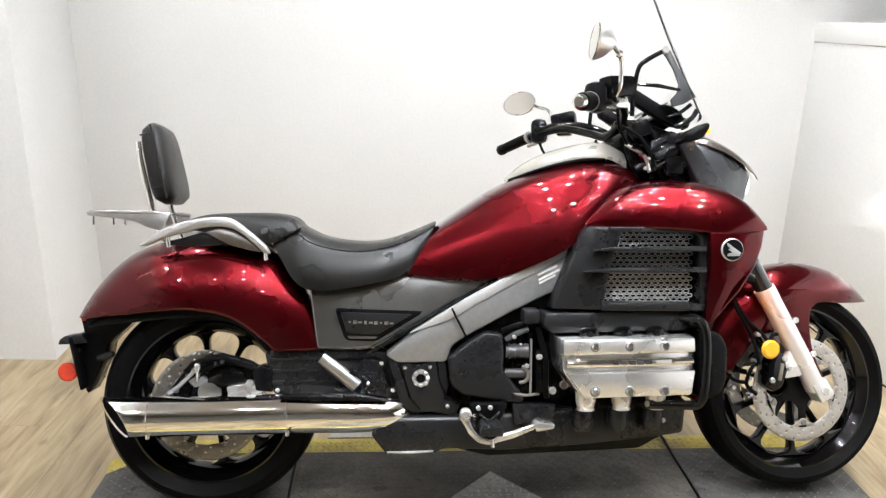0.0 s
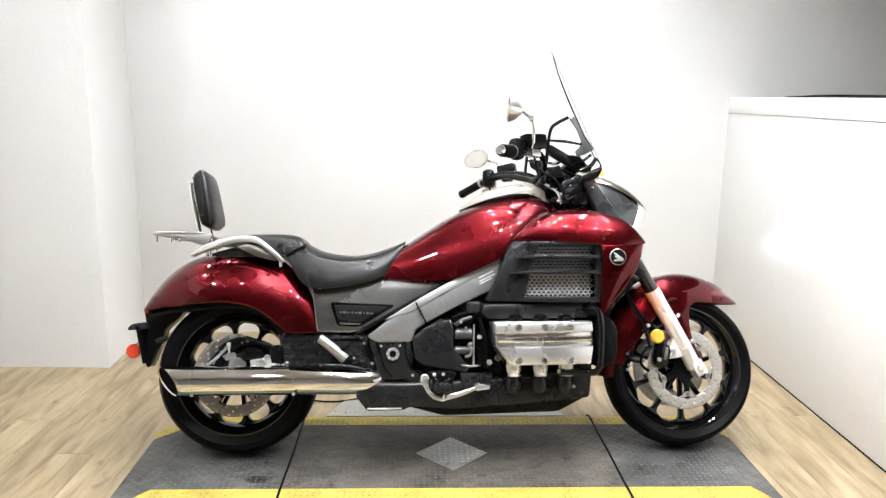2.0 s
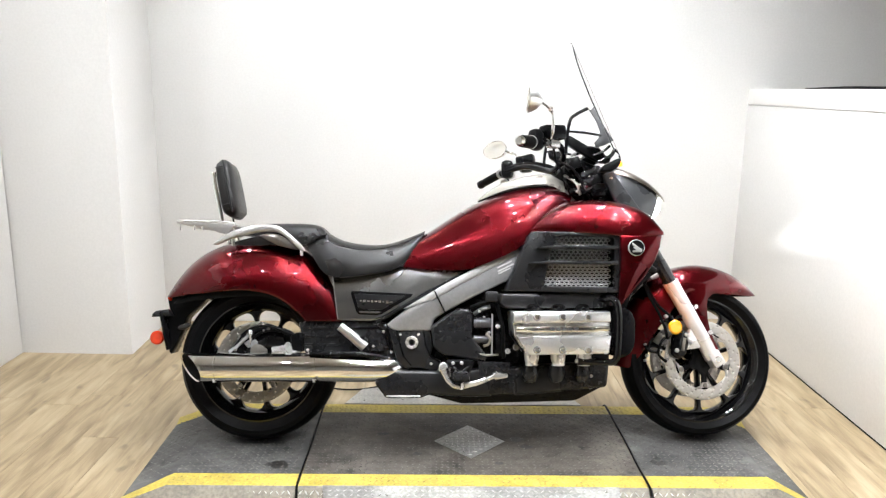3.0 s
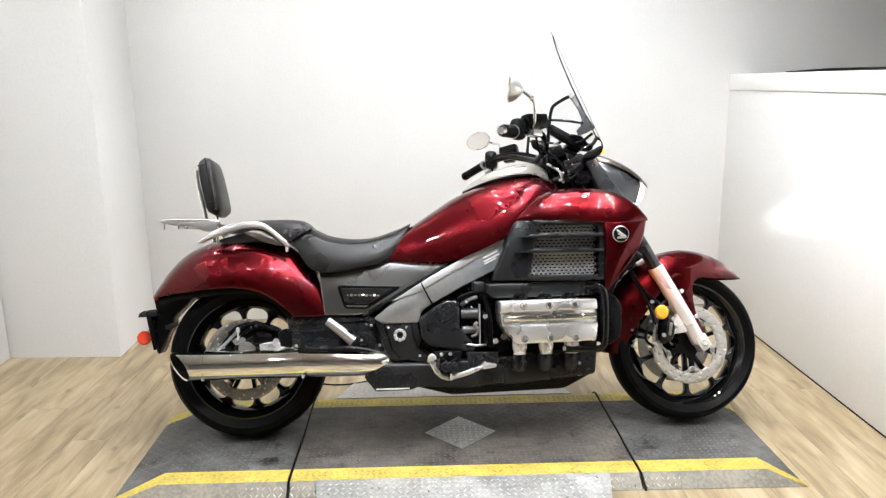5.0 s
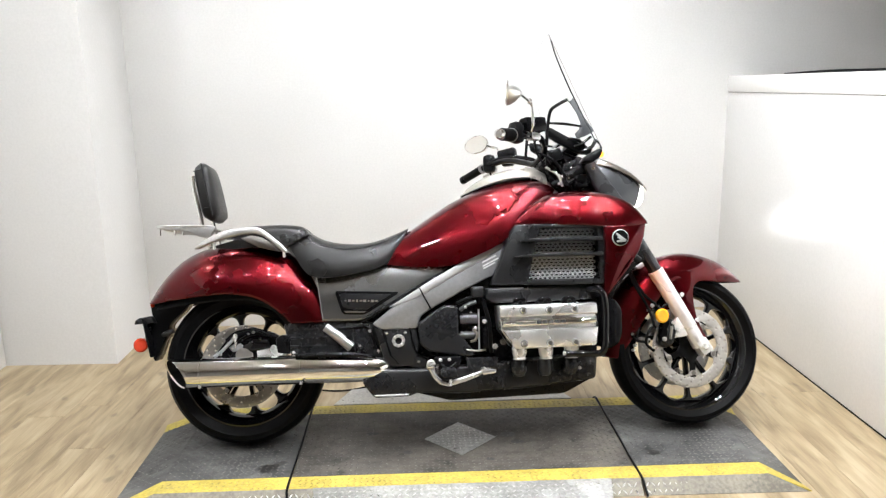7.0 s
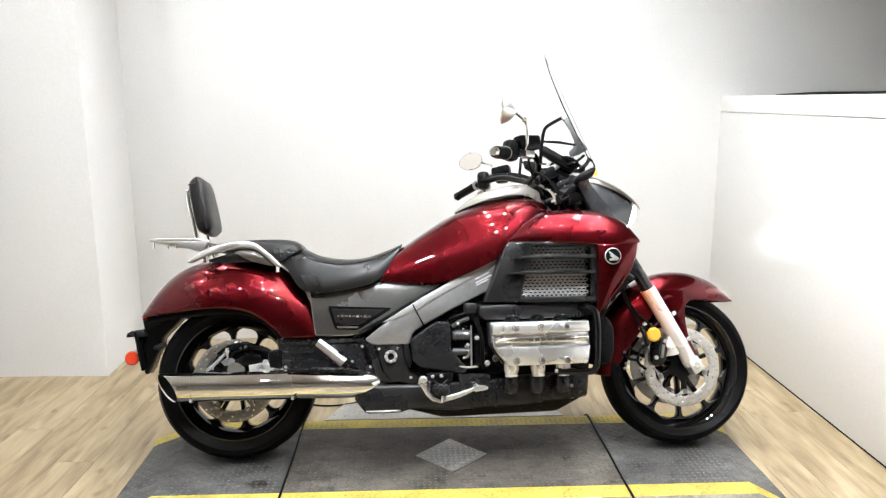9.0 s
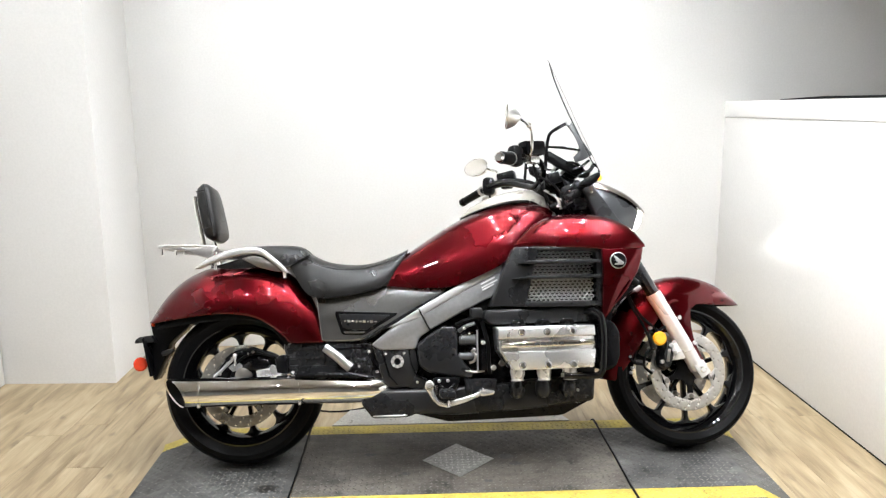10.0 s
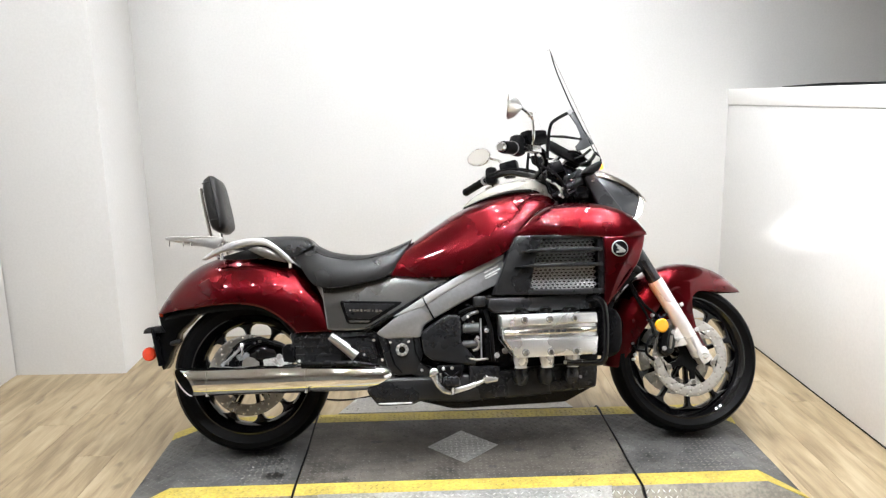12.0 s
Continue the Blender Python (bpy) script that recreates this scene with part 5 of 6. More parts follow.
for x, z in ((0.711, 0.311), (0.743, 0.312)):
    bp("bolt", disc((x, -0.230, z), "y", 0.0065, 0.010, n=12), BRIGHT, fp)

# --- front fork (turned with the handlebar)
for s in (-1, 1):
    y = s * 0.112
    fk = bp("fork_leg", tube([(1.709, y, 0.314), (1.664, y, 0.402), (1.584, y, 0.546), (1.554, y, 0.599)], [0.0285, 0.0285, 0.029, 0.029], 24), SLIDER, label="bright aluminium fork slider", steer=True)
    bp("stanchion", tube([(1.560, y, 0.588), (1.510, y, 0.675), (1.318, y, 1.01)], 0.0255, 24), FORKTUBE, fk, "dark grey fork tube", True)
    bp("fork_collar", tube([(1.566, y, 0.577), (1.549, y, 0.608)], 0.0300, 24), SLIDER, fk, "", True)
    bp("axle_lug", plate([(1.683, 0.325), (1.722, 0.350), (1.752, 0.300), (1.712, 0.274)], y - 0.028, y + 0.026, 0.004), SLIDER, fk, "", True)
    bp("axle_bolt", disc((1.717, y + s * 0.030, 0.311), "y", 0.0115, 0.012, n=18), CHROME, fk, "", True)
    bp("caliper_lug", plate([(1.590, 0.345), (1.600, 0.385), (1.622, 0.430), (1.650, 0.410), (1.680, 0.366), (1.650, 0.352)], y - 0.012, y + 0.012, 0.004), SLIDER, fk, "", True)
    cp = bp("front_caliper", plate([(1.545, 0.330), (1.552, 0.39), (1.572, 0.428), (1.602, 0.420), (1.612, 0.37), (1.598, 0.322), (1.565, 0.308)], y - 0.018, y + 0.040 * (1 if s < 0 else -1) if s < 0 else y + 0.018, 0.010), GLOSS, label="black front brake caliper", steer=True)
    bp("caliper_mark", box((1.588, y + s * 0.0195, 0.368), (0.012, 0.003, 0.05), 0.001, Matrix.Rotation(radians(12), 4, "Y")), STEEL, cp, "", True)
    for x, z in ((1.600, 0.405), (1.560, 0.345), (1.615, 0.378)):
        bp("bolt", disc((x, y + s * 0.02, z), "y", 0.008, 0.010, n=12), SATIN, cp, "", True)
    bp("brake_hose", tube([(1.572, y, 0.42), (1.548, y, 0.47), (1.50, y * 0.9, 0.52), (1.46, y * 0.8, 0.60), (1.44, y * 0.8, 0.68)], 0.0055, 8, smooth_n=24), RUBBER, cp, "", True)
    lam = bp("side_reflector", disc((1.558, y + s * 0.016, 0.433), "y", 0.0275, 0.016, 0.006), ORANGE, label="round amber side reflector", steer=True)
    bp("reflector_stay", tube([(1.558, y + s * 0.01, 0.455), (1.575, y, 0.472), (1.59, y, 0.475)], 0.006, 8), BLACK, lam, "", True)

# --- front fender
cx, cz = AXF + 0.008, 0.327
FFU = [(cx + r * math.cos(radians(a)), cz + r * math.sin(radians(a))) for a, r in ((188, 0.335), (172, 0.338), (155, 0.342), (138, 0.346), (120, 0.350), (103, 0.354), (86, 0.354), (70, 0.350), (56, 0.347), (44, 0.345))]
FFU[-1] = (1.948, 0.560)
FFL = [(1.398, 0.275), (1.445, 0.330), (1.480, 0.385), (1.510, 0.435), (1.568, 0.500), (1.628, 0.578), (1.690, 0.570), (1.750, 0.562), (1.840, 0.558), (1.946, 0.556)]
ff = bp("front_fender", shell(FFU, FFL, [0, 0], [-0.050, -0.068, -0.082, -0.090, -0.094, -0.094, -0.092, -0.086, -0.070, -0.012], p=0.75, q=1.0), MAROON, label="glossy dark red front fender", steer=True, solid=0.004, smooth=60)
for s in (-1, 1):
    bp("fender_stay", plate([(1.600, 0.602), (1.622, 0.538), (1.650, 0.459), (1.695, 0.386), (1.740, 0.316), (1.757, 0.328), (1.729, 0.382), (1.712, 0.430), (1.705, 0.476), (1.704, 0.520), (1.709, 0.544), (1.728, 0.560), (1.775, 0.568), (1.70, 0.602)], s * 0.090 - 0.005, s * 0.090 + 0.005, 0.003), MAROON, ff, "dark red fender stay", True)
    for x, z in ((1.655, 0.512), (1.712, 0.412)):
        bp("bolt", disc((x, s * 0.100, z), "y", 0.009, 0.012, n=14), BRIGHT, ff, "", True)

# --- triple clamp, instruments, dark clutter behind the fork
clamp = bp("triple_clamp", box((1.285, 0, 1.015), (0.09, 0.29, 0.045), 0.012, Matrix.Rotation(radians(30), 4, "Y")), BLACK, label="black fork clamp", steer=True)
bp("lower_clamp", box((1.440, 0, 0.745), (0.09, 0.29, 0.05), 0.012, Matrix.Rotation(radians(30), 4, "Y")), BLACK, clamp, "", True)
bp("stem_cover", plate([(1.395, 0.630), (1.500, 0.640), (1.500, 0.690), (1.455, 0.765), (1.395, 0.775)], -0.095, 0.095, 0.010), BLACK, clamp, "", True)
bp("steering_stem", tube([(1.40, 0, 0.74), (1.25, 0, 1.01)], 0.04, 16), BLACK, clamp, "", True)
inst = bp("instrument_pod", plate([(1.12, 1.03), (1.14, 1.062), (1.20, 1.085), (1.29, 1.060), (1.325, 1.035), (1.30, 0.93), (1.22, 0.90), (1.19, 0.96)], -0.085, 0.085, 0.015), BLACK, label="black instrument housing", steer=True)
bp("gauge", lathe([(0.0, 0.004), (0.042, 0.004), (0.046, 0.0), (0.046, -0.02)], (1.185, 0, 1.095), "z", 28), GLOSS, inst, "round instrument dial", True)
for pts, r, m in (([(1.155, -0.115, 1.06), (1.19, -0.135, 1.00), (1.215, -0.13, 0.95), (1.25, -0.11, 0.915)], 0.006, RUBBER), ([(1.10, -0.12, 1.075), (1.16, -0.15, 1.03), (1.20, -0.14, 0.97), (1.205, -0.12, 0.92)], 0.005, RUBBER), ([(1.14, -0.10, 1.02), (1.175, -0.14, 0.98), (1.19, -0.14, 0.935)], 0.007, CHROME), ([(1.19, -0.10, 1.10), (1.23, -0.14, 1.12), (1.28, -0.14, 1.10), (1.30, -0.12, 1.06)], 0.005, RUBBER), ([(1.13, 0.12, 1.06), (1.17, 0.15, 1.02), (1.20, 0.14, 0.96)], 0.006, RUBBER)):
    bp("cable", tube(pts, r, 8, smooth_n=18), m, inst, "", True)
for x, y, z, r in ((1.235, -0.135, 0.985, 0.020), (1.225, -0.12, 0.955, 0.018), (1.265, -0.135, 0.945, 0.012), (1.18, -0.13, 0.955, 0.012)):
    bp("connector", tube([(x - 0.03, y, z - 0.012), (x + 0.03, y, z + 0.015)], r, 10), BLACK, inst, "", True)

bp("cluster_beam", plate([(1.134, 1.166), (1.158, 1.166), (1.235, 1.122), (1.318, 1.082), (1.310, 1.060), (1.262, 1.066), (1.190, 1.104), (1.142, 1.134)], -0.138, -0.108, 0.006), BLACK, inst, "", True)
bp("cluster_beam", plate([(1.134, 1.166), (1.158, 1.166), (1.235, 1.122), (1.318, 1.082), (1.310, 1.060), (1.262, 1.066), (1.190, 1.104), (1.142, 1.134)], 0.108, 0.138, 0.006), BLACK, inst, "", True)
for c, sz, a, m in (((1.170, -0.12, 1.058), (0.052, 0.045, 0.045), -18, BLACK), ((1.235, -0.12, 1.020), (0.075, 0.04, 0.032), -20, GLOSS), ((1.205, -0.12, 0.995), (0.030, 0.05, 0.045), 10, BLACK), ((1.232, -0.128, 0.974), (0.060, 0.03, 0.026), -28, GREYPL), ((1.198, -0.125, 0.952), (0.035, 0.03, 0.03), 15, BLACK), ((1.262, -0.13, 0.955), (0.05, 0.04, 0.05), 0, BLACK)):
    bp("connector_box", box(c, sz, 0.006, Matrix.Rotation(radians(a), 4, "Y")), m, inst, "", True)
for x, z, r in ((1.247, 0.988, 0.006), (1.212, 0.968, 0.005), (1.186, 0.972, 0.006), (1.176, 0.945, 0.007), (1.225, 1.005, 0.004)):
    bp("bolt", disc((x, -0.148, z), "y", r, 0.008, n=10), BRIGHT, inst, "", True)
bp("wiring_cover", plate([(1.160, 1.092), (1.215, 1.078), (1.300, 1.048), (1.318, 1.010), (1.322, 0.905), (1.205, 0.905), (1.165, 0.945), (1.138, 1.015), (1.140, 1.060)], -0.104, -0.07, 0.012), BLACK, inst, "black wiring cover", True)
for pts, r in (([(1.145, -0.112, 1.050), (1.175, -0.118, 1.000), (1.190, -0.116, 0.940)], 0.006), ([(1.200, -0.116, 1.068), (1.222, -0.124, 1.020), (1.250, -0.120, 0.965), (1.268, -0.112, 0.915)], 0.007), ([(1.290, -0.115, 1.045), (1.282, -0.122, 1.000), (1.296, -0.118, 0.940)], 0.006), ([(1.150, -0.110, 1.018), (1.200, -0.126, 1.010), (1.265, -0.124, 0.990), (1.305, -0.112, 0.975)], 0.005)):
    bp("loom", tube(pts, r, 8, smooth_n=16), GLOSS, inst, "", True)
bp("harness_shell", plate([(1.137, 1.022), (1.181, 1.066), (1.242, 1.070), (1.311, 1.060), (1.333, 1.020), (1.372, 0.930), (1.268, 0.925), (1.195, 0.965)], -0.005, 0.055, 0.012), BLACK, inst, "black harness shell")
for gx, gy, gz, gr in ((1.262, -0.052, 1.118, 0.040), (1.262, 0.052, 1.118, 0.040)):
    gp = lathe([(0.0, 0.012), (gr - 0.006, 0.012), (gr, 0.006), (gr, -0.014), (gr * 0.8, -0.045), (0, -0.05)], (0, 0, 0), "z", 28)
    gr_bm = lathe([(gr - 0.005, 0.011), (gr + 0.001, 0.009), (gr + 0.002, 0.002), (gr - 0.001, 0.0)], (0, 0, 0), "z", 28)
    tilt = Matrix.Translation((gx, gy, gz)) @ Matrix.Rotation(radians(-38), 4, "Y")
    gp.transform(tilt)
    gr_bm.transform(tilt)
    pod = bp("meter_pod", gp, BLACK, inst, "round black meter housing", True)
    bp("meter_rim", gr_bm, SATIN, pod, "bright meter rim", True)
bp("pod_rim", tube([(1.175, -0.075, 1.098), (1.20, -0.082, 1.112), (1.24, -0.080, 1.104), (1.275, -0.07, 1.082)], 0.005, 8, smooth_n=16), SATIN, inst, "bright instrument rim", True)
# small fittings round the front calipers
for x, z, r in ((1.536, 0.473, 0.010), (1.519, 0.456, 0.007), (1.592, 0.405, 0.009), (1.528, 0.397, 0.007), (1.515, 0.364, 0.006), (1.449, 0.366, 0.006), (1.458, 0.323, 0.008), (1.450, 0.306, 0.007), (1.510, 0.343, 0.007), (1.535, 0.309, 0.008), (1.512, 0.299, 0.007)):
    bp("fitting", tube([(x, -0.085, z), (x - 0.004, -0.112, z + 0.002)], [r * 0.8, r, r * 0.7], 10), BRIGHT if r > 0.0065 else STEEL, clamp, "", True)
for pts in ([(1.53, -0.105, 0.40), (1.505, -0.11, 0.37), (1.50, -0.10, 0.33), (1.53, -0.10, 0.30)], [(1.445, -0.09, 0.37), (1.46, -0.10, 0.345), (1.50, -0.10, 0.335)], [(1.45, -0.10, 0.60), (1.465, -0.11, 0.55), (1.50, -0.115, 0.485), (1.52, -0.12, 0.43), (1.53, -0.115, 0.39)]):
    bp("brake_line", tube(pts, 0.0055, 8, smooth_n=18), RUBBER, clamp, "", True)

# --- headlight cowl
HU = [(1.330, 1.060), (1.370, 1.052), (1.420, 1.032), (1.470, 1.006), (1.510, 0.976), (1.528, 0.958)]
HL = [(1.345, 0.900), (1.390, 0.895), (1.430, 0.888), (1.462, 0.878), (1.485, 0.868), (1.493, 0.862)]
hc = bp("headlight_cowl", closed_shell(HU, HL, [0, 0], [-0.125, -0.128, -0.125, -0.118, -0.108, -0.10], p=0.5, q=1.2), GREYPL, label="grey lacquered headlight cowl", smooth=50)
bp("cowl_lid", shell([(x + 0.004, z + 0.006) for x, z in HU], [(x + 0.016, z - 0.034) for x, z in HU], [0, 0], [-0.10, -0.11, -0.11, -0.105, -0.095, -0.085], p=0.6), COWLTOP, hc, "silver cowl top", solid=0.004)
bp("cowl_cheek", plate([(1.275, 1.035), (1.318, 1.045), (1.435, 0.885), (1.345, 0.895)], -0.150, -0.10, 0.010), GREYPL, hc, "grey cowl side panel")
bp("cowl_bolt", disc((1.318, -0.152, 1.005), "y", 0.006, 0.006, n=12), CHROME, hc)
bp("headlight", lathe([(0.0, 0.034), (0.030, 0.028), (0.047, 0.012), (0.054, -0.03)], (1.520, 0, 0.918), "x", 32), HEADGLOW, hc, "lit white headlight lens")
for s in (-1, 1):
    bp("turn_signal", plate([(1.256, 1.020), (1.272, 1.043), (1.322, 1.068), (1.338, 1.070), (1.338, 1.052), (1.322, 1.030), (1.303, 1.020)], s * 0.200 - 0.028, s * 0.200 + 0.028, 0.007), BLACK, hc, "black turn signal")
    bp("signal_arm", tube([(1.285, s * 0.11, 1.020), (1.285, s * 0.18, 1.032)], 0.010, 10), BLACK, hc)
    bp("signal_lens", box((1.341, s * 0.200, 1.050), (0.007, 0.030, 0.016), 0.002), AMBERGLOW, hc, "lit amber running light")

beam = bpy.data.lights.new("headlight_beam", "SPOT")
beam.energy, beam.spot_size, beam.spot_blend, beam.shadow_soft_size = 120, radians(64), 1.0, 0.03
bl = new("headlight_beam", beam)
bl.parent = hc
bl.matrix_basis = look((1.565, 0, 0.918), (2.42, -0.02, 0.858)) @ Matrix.Diagonal((1.95, 0.24, 1, 1))

# --- windshield
wrows = []
WC = cr([(1.388, 1.095), (1.346, 1.195), (1.302, 1.300), (1.256, 1.412), (1.190, 1.572)], 24)
for i, (x, z) in enumerate(WC):
    v = i / 23
    w = 0.205 * (1 - 0.15 * abs(v - 0.45)) * math.sqrt(max(1 - max(0, (v - 0.55) / 0.452) ** 3.2, 0.0))
    wrows.append([(x - 0.085 * (u * w / 0.2) ** 2, u * w, z) for u in np.linspace(-1, 1, 25)])
wb, _ = grid_bm(wrows)
ws = bp("windshield", wb, GLASS, label="clear curved windshield with rounded top", steer=True, solid=0.002)
ws.visible_shadow = False
edge = [r[0] for r in wrows] + wrows[-1][1:-1] + [r[-1] for r in wrows[::-1]]
bp("shield_edge", tube(edge, 0.0004, 6), mat("shield_edge_grey", (0.25, 0.255, 0.255), 0.3), ws, "ground windshield edge", True)
for s in (-1, 1):
    if s < 0:
        bp("shield_bracket", plate([(1.213, 1.266), (1.222, 1.276), (1.240, 1.270), (1.275, 1.205), (1.316, 1.142), (1.280, 1.122), (1.247, 1.112), (1.240, 1.132), (1.258, 1.150), (1.264, 1.175), (1.250, 1.214), (1.228, 1.250)], s * 0.168 - 0.003, s * 0.168 + 0.003, 0.002), GREYPL, ws, "grey mounting plate", True)
    bp("shield_stay", tube([(1.128, s * 0.17, 1.085), (1.132, s * 0.172, 1.140), (1.146, s * 0.176, 1.215), (1.170, s * 0.178, 1.238), (1.225, s * 0.175, 1.268)], 0.0065, 10, smooth_n=30), BLACK, ws, "black bent stay", True)
    bp("shield_rod", tube([(1.135, s * 0.172, 1.172), (1.20, s * 0.172, 1.170), (1.268, s * 0.170, 1.160)], [0.004, 0.006, 0.004], 8), GLOSS, ws, "", True)
    bp("stay_nut", disc((1.222, s * 0.180, 1.266), "y", 0.010, 0.012, n=14), SATIN, ws, "", True)
    bp("shield_arm", tube([(1.240, s * 0.150, 1.088), (1.262, s * 0.155, 1.094), (1.282, s * 0.157, 1.105), (1.305, s * 0.160, 1.123)], 0.0055, 10, smooth_n=20), GLOSS, ws, "", True)
    bp("shield_arm", tube([(1.262, s * 0.150, 1.062), (1.284, s * 0.155, 1.072), (1.308, s * 0.158, 1.085), (1.323, s * 0.160, 1.108)], 0.0075, 8, smooth_n=16), GLOSS, ws, "", True)

# --- handlebar, grips, controls, mirrors
bar = bp("handlebar", tube([(0.905, -0.400, 1.072), (0.965, -0.290, 1.096), (1.045, -0.200, 1.116), (1.112, -0.130, 1.128), (1.150, -0.055, 1.100), (1.135, 0.04, 1.062), (1.105, 0.110, 1.082), (1.045, 0.190, 1.108), (0.965, 0.290, 1.096), (0.905, 0.400, 1.072)], 0.0125, 14, smooth_n=60), GLOSS, label="black swept-back handlebar", steer=True)
for s in (-1, 1):
    g0, g1 = Vector((0.908, s * 0.394, 1.0735)), Vector((0.962, s * 0.296, 1.095))
    bp("grip", tube([tuple(g0), tuple(g0.lerp(g1, 0.1)), tuple(g0.lerp(g1, 0.9)), tuple(g1)], [0.0205, 0.0225, 0.0232, 0.024] if s < 0 else [0.0165, 0.0175, 0.0175, 0.0185], 18), RUBBER, bar, "black rubber grip", True)
    d = (g0 - g1).normalized()
    bp("bar_end", tube([tuple(g0 + d * k) for k in (0.0, 0.008, 0.026, 0.034)], [0.0155, 0.0185, 0.0185, 0.012], 16), CHROME if s < 0 else BLACK, bar, "bar end weight", True)
    bp("grip_ring", tube([tuple(g1), tuple(g1 - d * 0.008)], 0.0255 if s < 0 else 0.0205, 18), SATIN, bar, "", True)
    c0 = g1 - d * 0.035
    bp("switch_housing", box(tuple(c0 + Vector((0.012, 0, 0.010))), (0.052, 0.05, 0.080), 0.018, Matrix.Rotation(radians(-28 * s), 4, "Z")), BLACK, bar, "black switch housing", True)
    bp("master_cylinder", box(tuple(c0 + Vector((0.085, -s * 0.035, 0.048 if s < 0 else 0.044))), (0.104 if s < 0 else 0.080, 0.045, 0.054 if s < 0 else 0.042), 0.009, Matrix.Rotation(radians(-30 * s), 4, "Z") @ Matrix.Rotation(radians(-8), 4, "Y")), BLACK, bar, "black fluid reservoir", True)
    bp("bar_clamp", box(tuple(c0 + Vector((0.085, -s * 0.04, 0.006))), (0.048, 0.035, 0.030), 0.006, Matrix.Rotation(radians(-30 * s), 4, "Z")), BRIGHT if s < 0 else BLACK, bar, "bright clamp", True)
    bp("lever", tube([tuple(c0 + Vector((0.035, 0, -0.004))), tuple(c0 + Vector((0.045, s * 0.05, -0.010))), tuple(c0 + Vector((0.01, s * 0.13, -0.020)))], [0.009, 0.007, 0.006], 8, smooth_n=14), SATIN if s > 0 else BLACK, bar, "", True)
    bp("throttle_cable", tube([tuple(c0 + Vector((0.01, 0, -0.02))), tuple(c0 + Vector((0.03, -s * 0.02, -0.07))), tuple(c0 + Vector((0.09, -s * 0.08, -0.10))), (1.15, s * 0.12, 1.0)] if s > 0 else [(1.060, -0.235, 1.105), (1.074, -0.205, 1.085), (1.086, -0.185, 1.050), (1.130, -0.130, 1.015)], 0.0045, 8, smooth_n=18), RUBBER, bar, "", True)
    if s > 0:
        bp("bar_sleeve", tube([(0.985, 0.255, 1.105), (1.035, 0.228, 1.120), (1.09, 0.20, 1.121), (1.14, 0.16, 1.106), (1.18, 0.11, 1.078)], [0.0165, 0.0155, 0.0135, 0.0115, 0.009], 14, smooth_n=24), GLOSS, bar, "thick black bar sleeve", True)
    # mirror
    mx, my, mz = (0.924, -0.450, 1.203) if s < 0 else (0.965, 0.42, 1.233)
    st = bp("mirror", tube([(1.046, -0.268, 1.118), (1.047, -0.290, 1.140), (1.045, -0.302, 1.185), (1.039, -0.312, 1.206), (1.012, -0.350, 1.214), (mx + 0.024, my, mz + 0.010)] if s < 0 else [tuple(c0 + Vector((0.035, 0, 0.03))), (1.022 + 0.015 * (s > 0), s * 0.30, 1.155), (1.022 + 0.03 * (s > 0), s * 0.335, 1.195 - 0.015 * (s > 0)), (1.012 + 0.035 * (s > 0), s * 0.36, 1.222 - 0.02 * (s > 0)), (0.985 + 0.035 * (s > 0), s * 0.39, 1.224 - 0.006 * (s > 0)), (mx + 0.025, my, mz + 0.008)], 0.0062, 10, smooth_n=30), CHROME, label="chrome oval rear-view mirror", steer=True)
    if s < 0:
        bp("mirror_joint", lathe([(0.0, -0.011), (0.008, -0.008), (0.011, 0.0), (0.008, 0.008), (0.0, 0.011)], (1.030, -0.325, 1.211), "x", 16), CHROME, st, "chrome ball joint", True)
    ob = bmesh.new()
    rws = []
    for k, (sc, dx) in enumerate(((0.05, 0.060), (0.36, 0.050), (0.70, 0.034), (0.93, 0.013), (1.0, 0.0), (0.97, -0.003))):
        rws.append([(dx * (0.8 if s < 0 else 1), 0.062 * sc * math.cos(a), 0.042 * sc * math.sin(a)) for a in np.arange(32) * 2 * math.pi / 32])
    ob, vv = grid_bm(rws, ob, wrap=True)
    ob.faces.new(vv[0])
    turn = Matrix.Translation((mx, my, mz)) @ Matrix.Rotation(radians(-9 if s < 0 else 47), 4, "Z") @ Matrix.Rotation(radians(6 if s < 0 else 8), 4, "Y")
    ob.transform(turn)
    bp("mirror_shell", ob, POLISH, st, "chrome mirror shell", True)
    gl = bmesh.new()
    gl, gv = grid_bm([[(dx, 0.0585 * math.cos(a), 0.039 * math.sin(a)) for a in np.arange(32) * 2 * math.pi / 32] for dx in (-0.0045, -0.0025)], gl, wrap=True)
    gl.faces.new(gv[0])
    gl.faces.new(gv[1])
    gl.transform(turn)
    bp("mirror_glass", gl, MIRROR, st, "silvered mirror glass, tinted for a beige reflection", True)
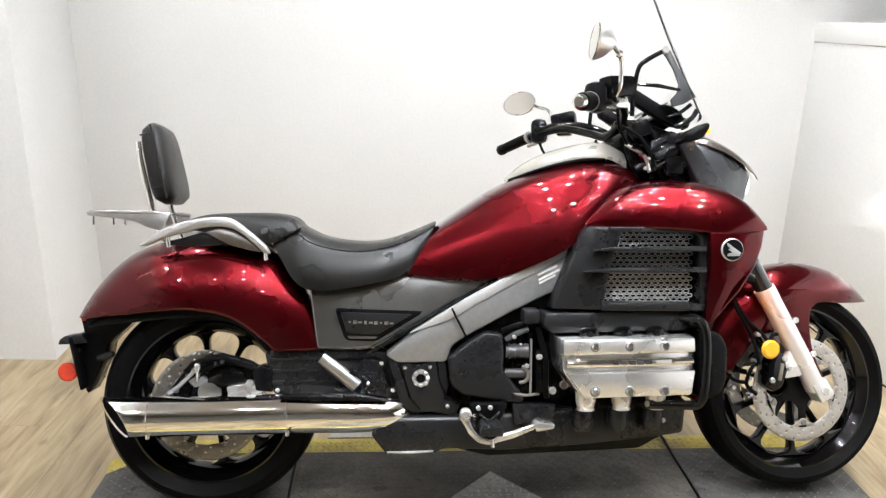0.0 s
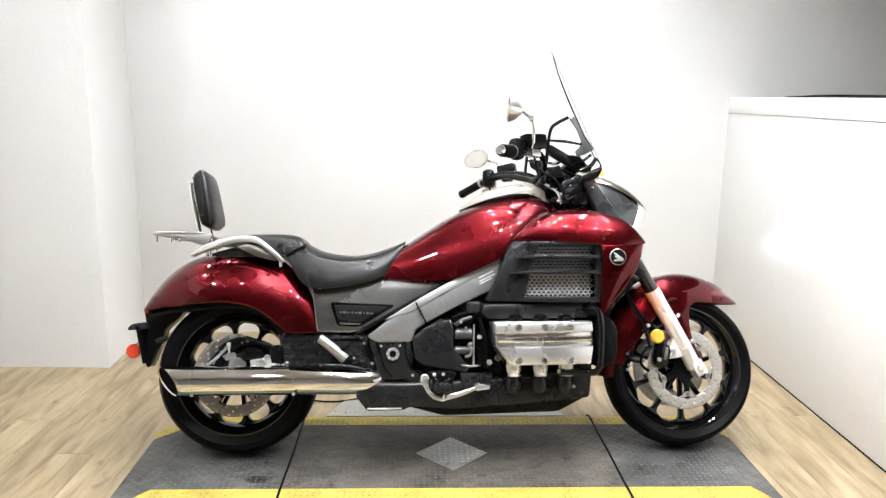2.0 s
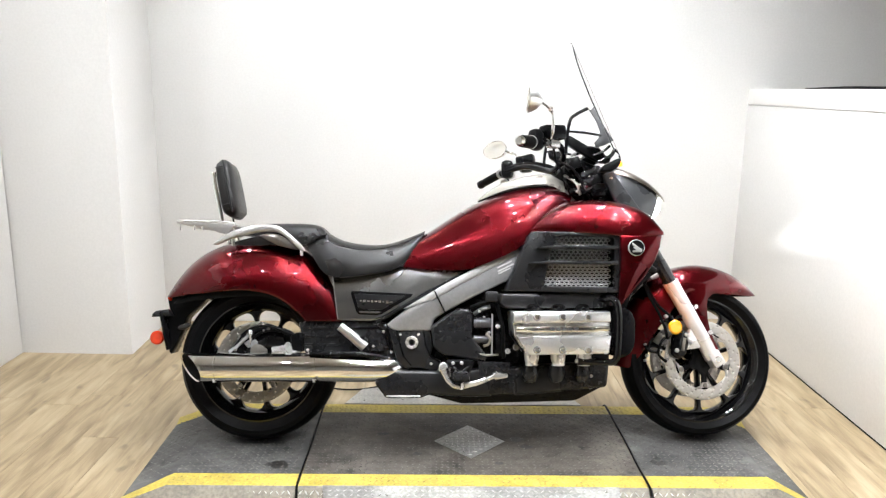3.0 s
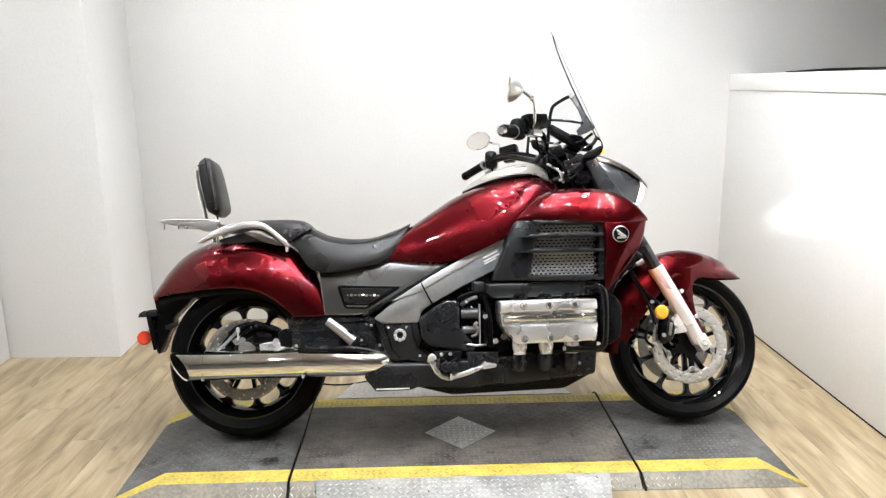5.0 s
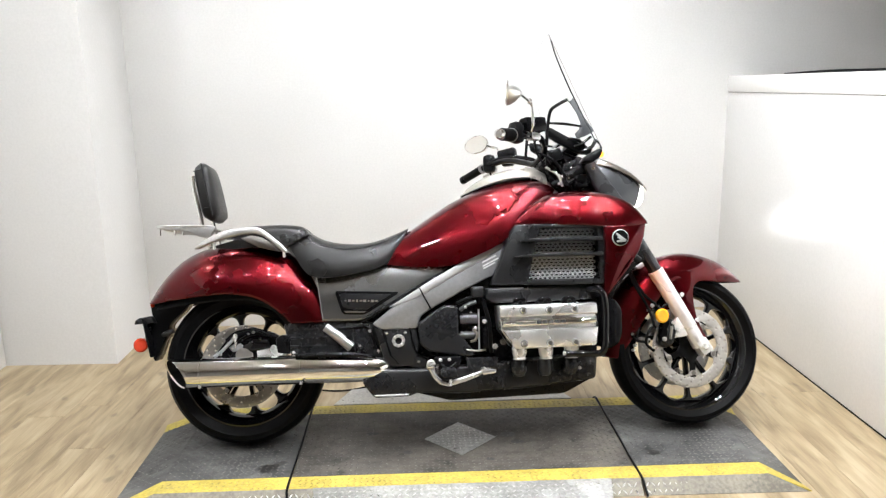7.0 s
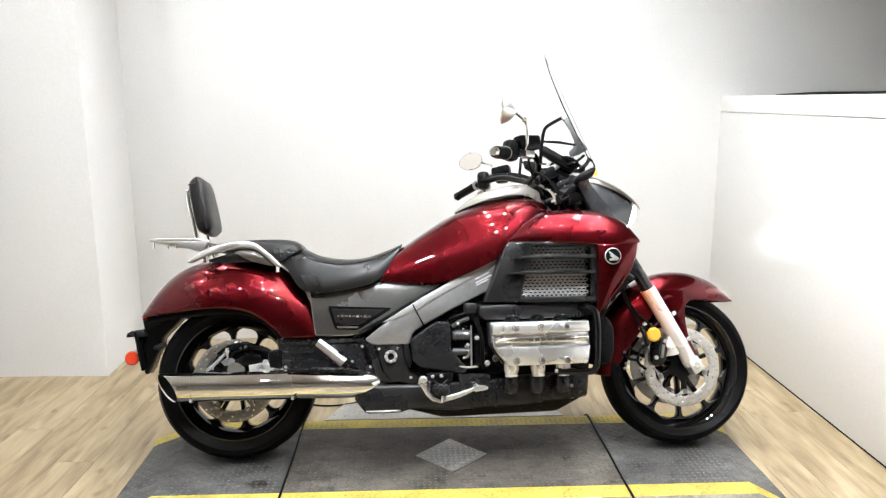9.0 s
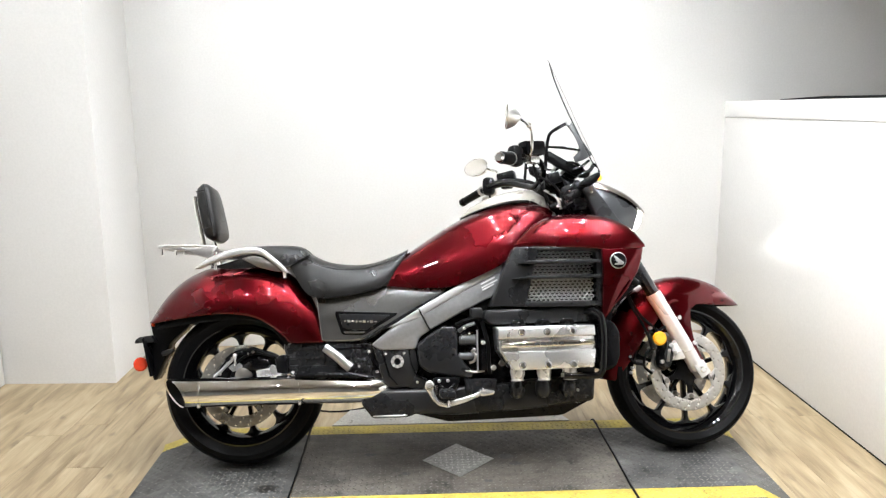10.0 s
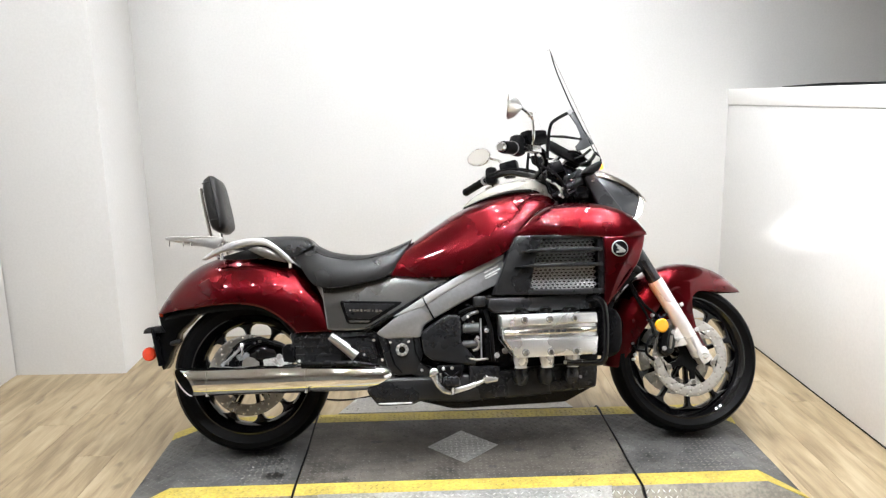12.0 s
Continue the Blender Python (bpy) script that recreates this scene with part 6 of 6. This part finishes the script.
    rim = tube([(-0.0035, 0.0605 * math.cos(a), 0.0405 * math.sin(a)) for a in np.linspace(0, 2 * math.pi, 41)], 0.0022, 8, caps=False)
    rim.transform(turn)
    bp("mirror_rim", rim, CHROME, st, "chrome mirror rim", True)


# ---------------------------------------------------------------- things on the partition
tagged(part("loose_cable", tube([(2.47, 0.95, 1.358), (2.48, 0.75, 1.361), (2.465, 0.55, 1.363), (2.475, 0.25, 1.362), (2.46, -0.1, 1.362)], [0.002, 0.005, 0.006, 0.005, 0.006], 8, smooth_n=30), RUBBER), "black cable lying on the partition cap", "cable")
cable = tagged(part("floor_cable", tube([(0.10, 0.62, FLOOR_Z + 0.006), (0.25, 0.56, FLOOR_Z + 0.006), (0.38, 0.58, FLOOR_Z + 0.006), (0.55, 0.70, FLOOR_Z + 0.006)], 0.004, 6, smooth_n=20), RUBBER), "thin dark cable lying on the floor", "cable")

# ---------------------------------------------------------------- floor planks, last
PW, PL = 0.152, 1.22
meshes = {}


def plank_mesh(w, l):
    key = (round(w, 3), round(l, 3))
    if key not in meshes:
        b = plate([(-w / 2 + 0.0004, -0.003), (w / 2 - 0.0004, -0.003), (w / 2 - 0.0004, 0.003), (-w / 2 + 0.0004, 0.003)], -l / 2 + 0.0004, l / 2 - 0.0004, 0.0005, seg=1)
        me = bpy.data.meshes.new("plank")
        b.to_mesh(me)
        b.free()
        me.materials.append(WOOD)
        meshes[key] = me
    return meshes[key]


rng = random.Random(4)
x = -2.31
while x < 1.63:
    y = 1.745 - rng.uniform(0.0, PL)
    top = 1.745
    while top > -3.6:
        lo = max(top - PL, -3.6) if top < 1.745 else y
        if top - lo > 0.05:
            ob = new("plank", plank_mesh(PW, round(top - lo, 2)))
            ob.location = (x + PW / 2, (top + lo) / 2, FLOOR_Z - 0.003)
            ob.parent = floor
        top = lo
    x += PW
part("plank_field", box((1.17, -4.4, FLOOR_Z - 0.003), (7.1, 1.6, 0.006), 0.0), WOOD, floor)
part("plank_field", box((3.15, -0.98, FLOOR_Z - 0.0032), (3.00, 5.24, 0.006), 0.0), WOOD, floor)
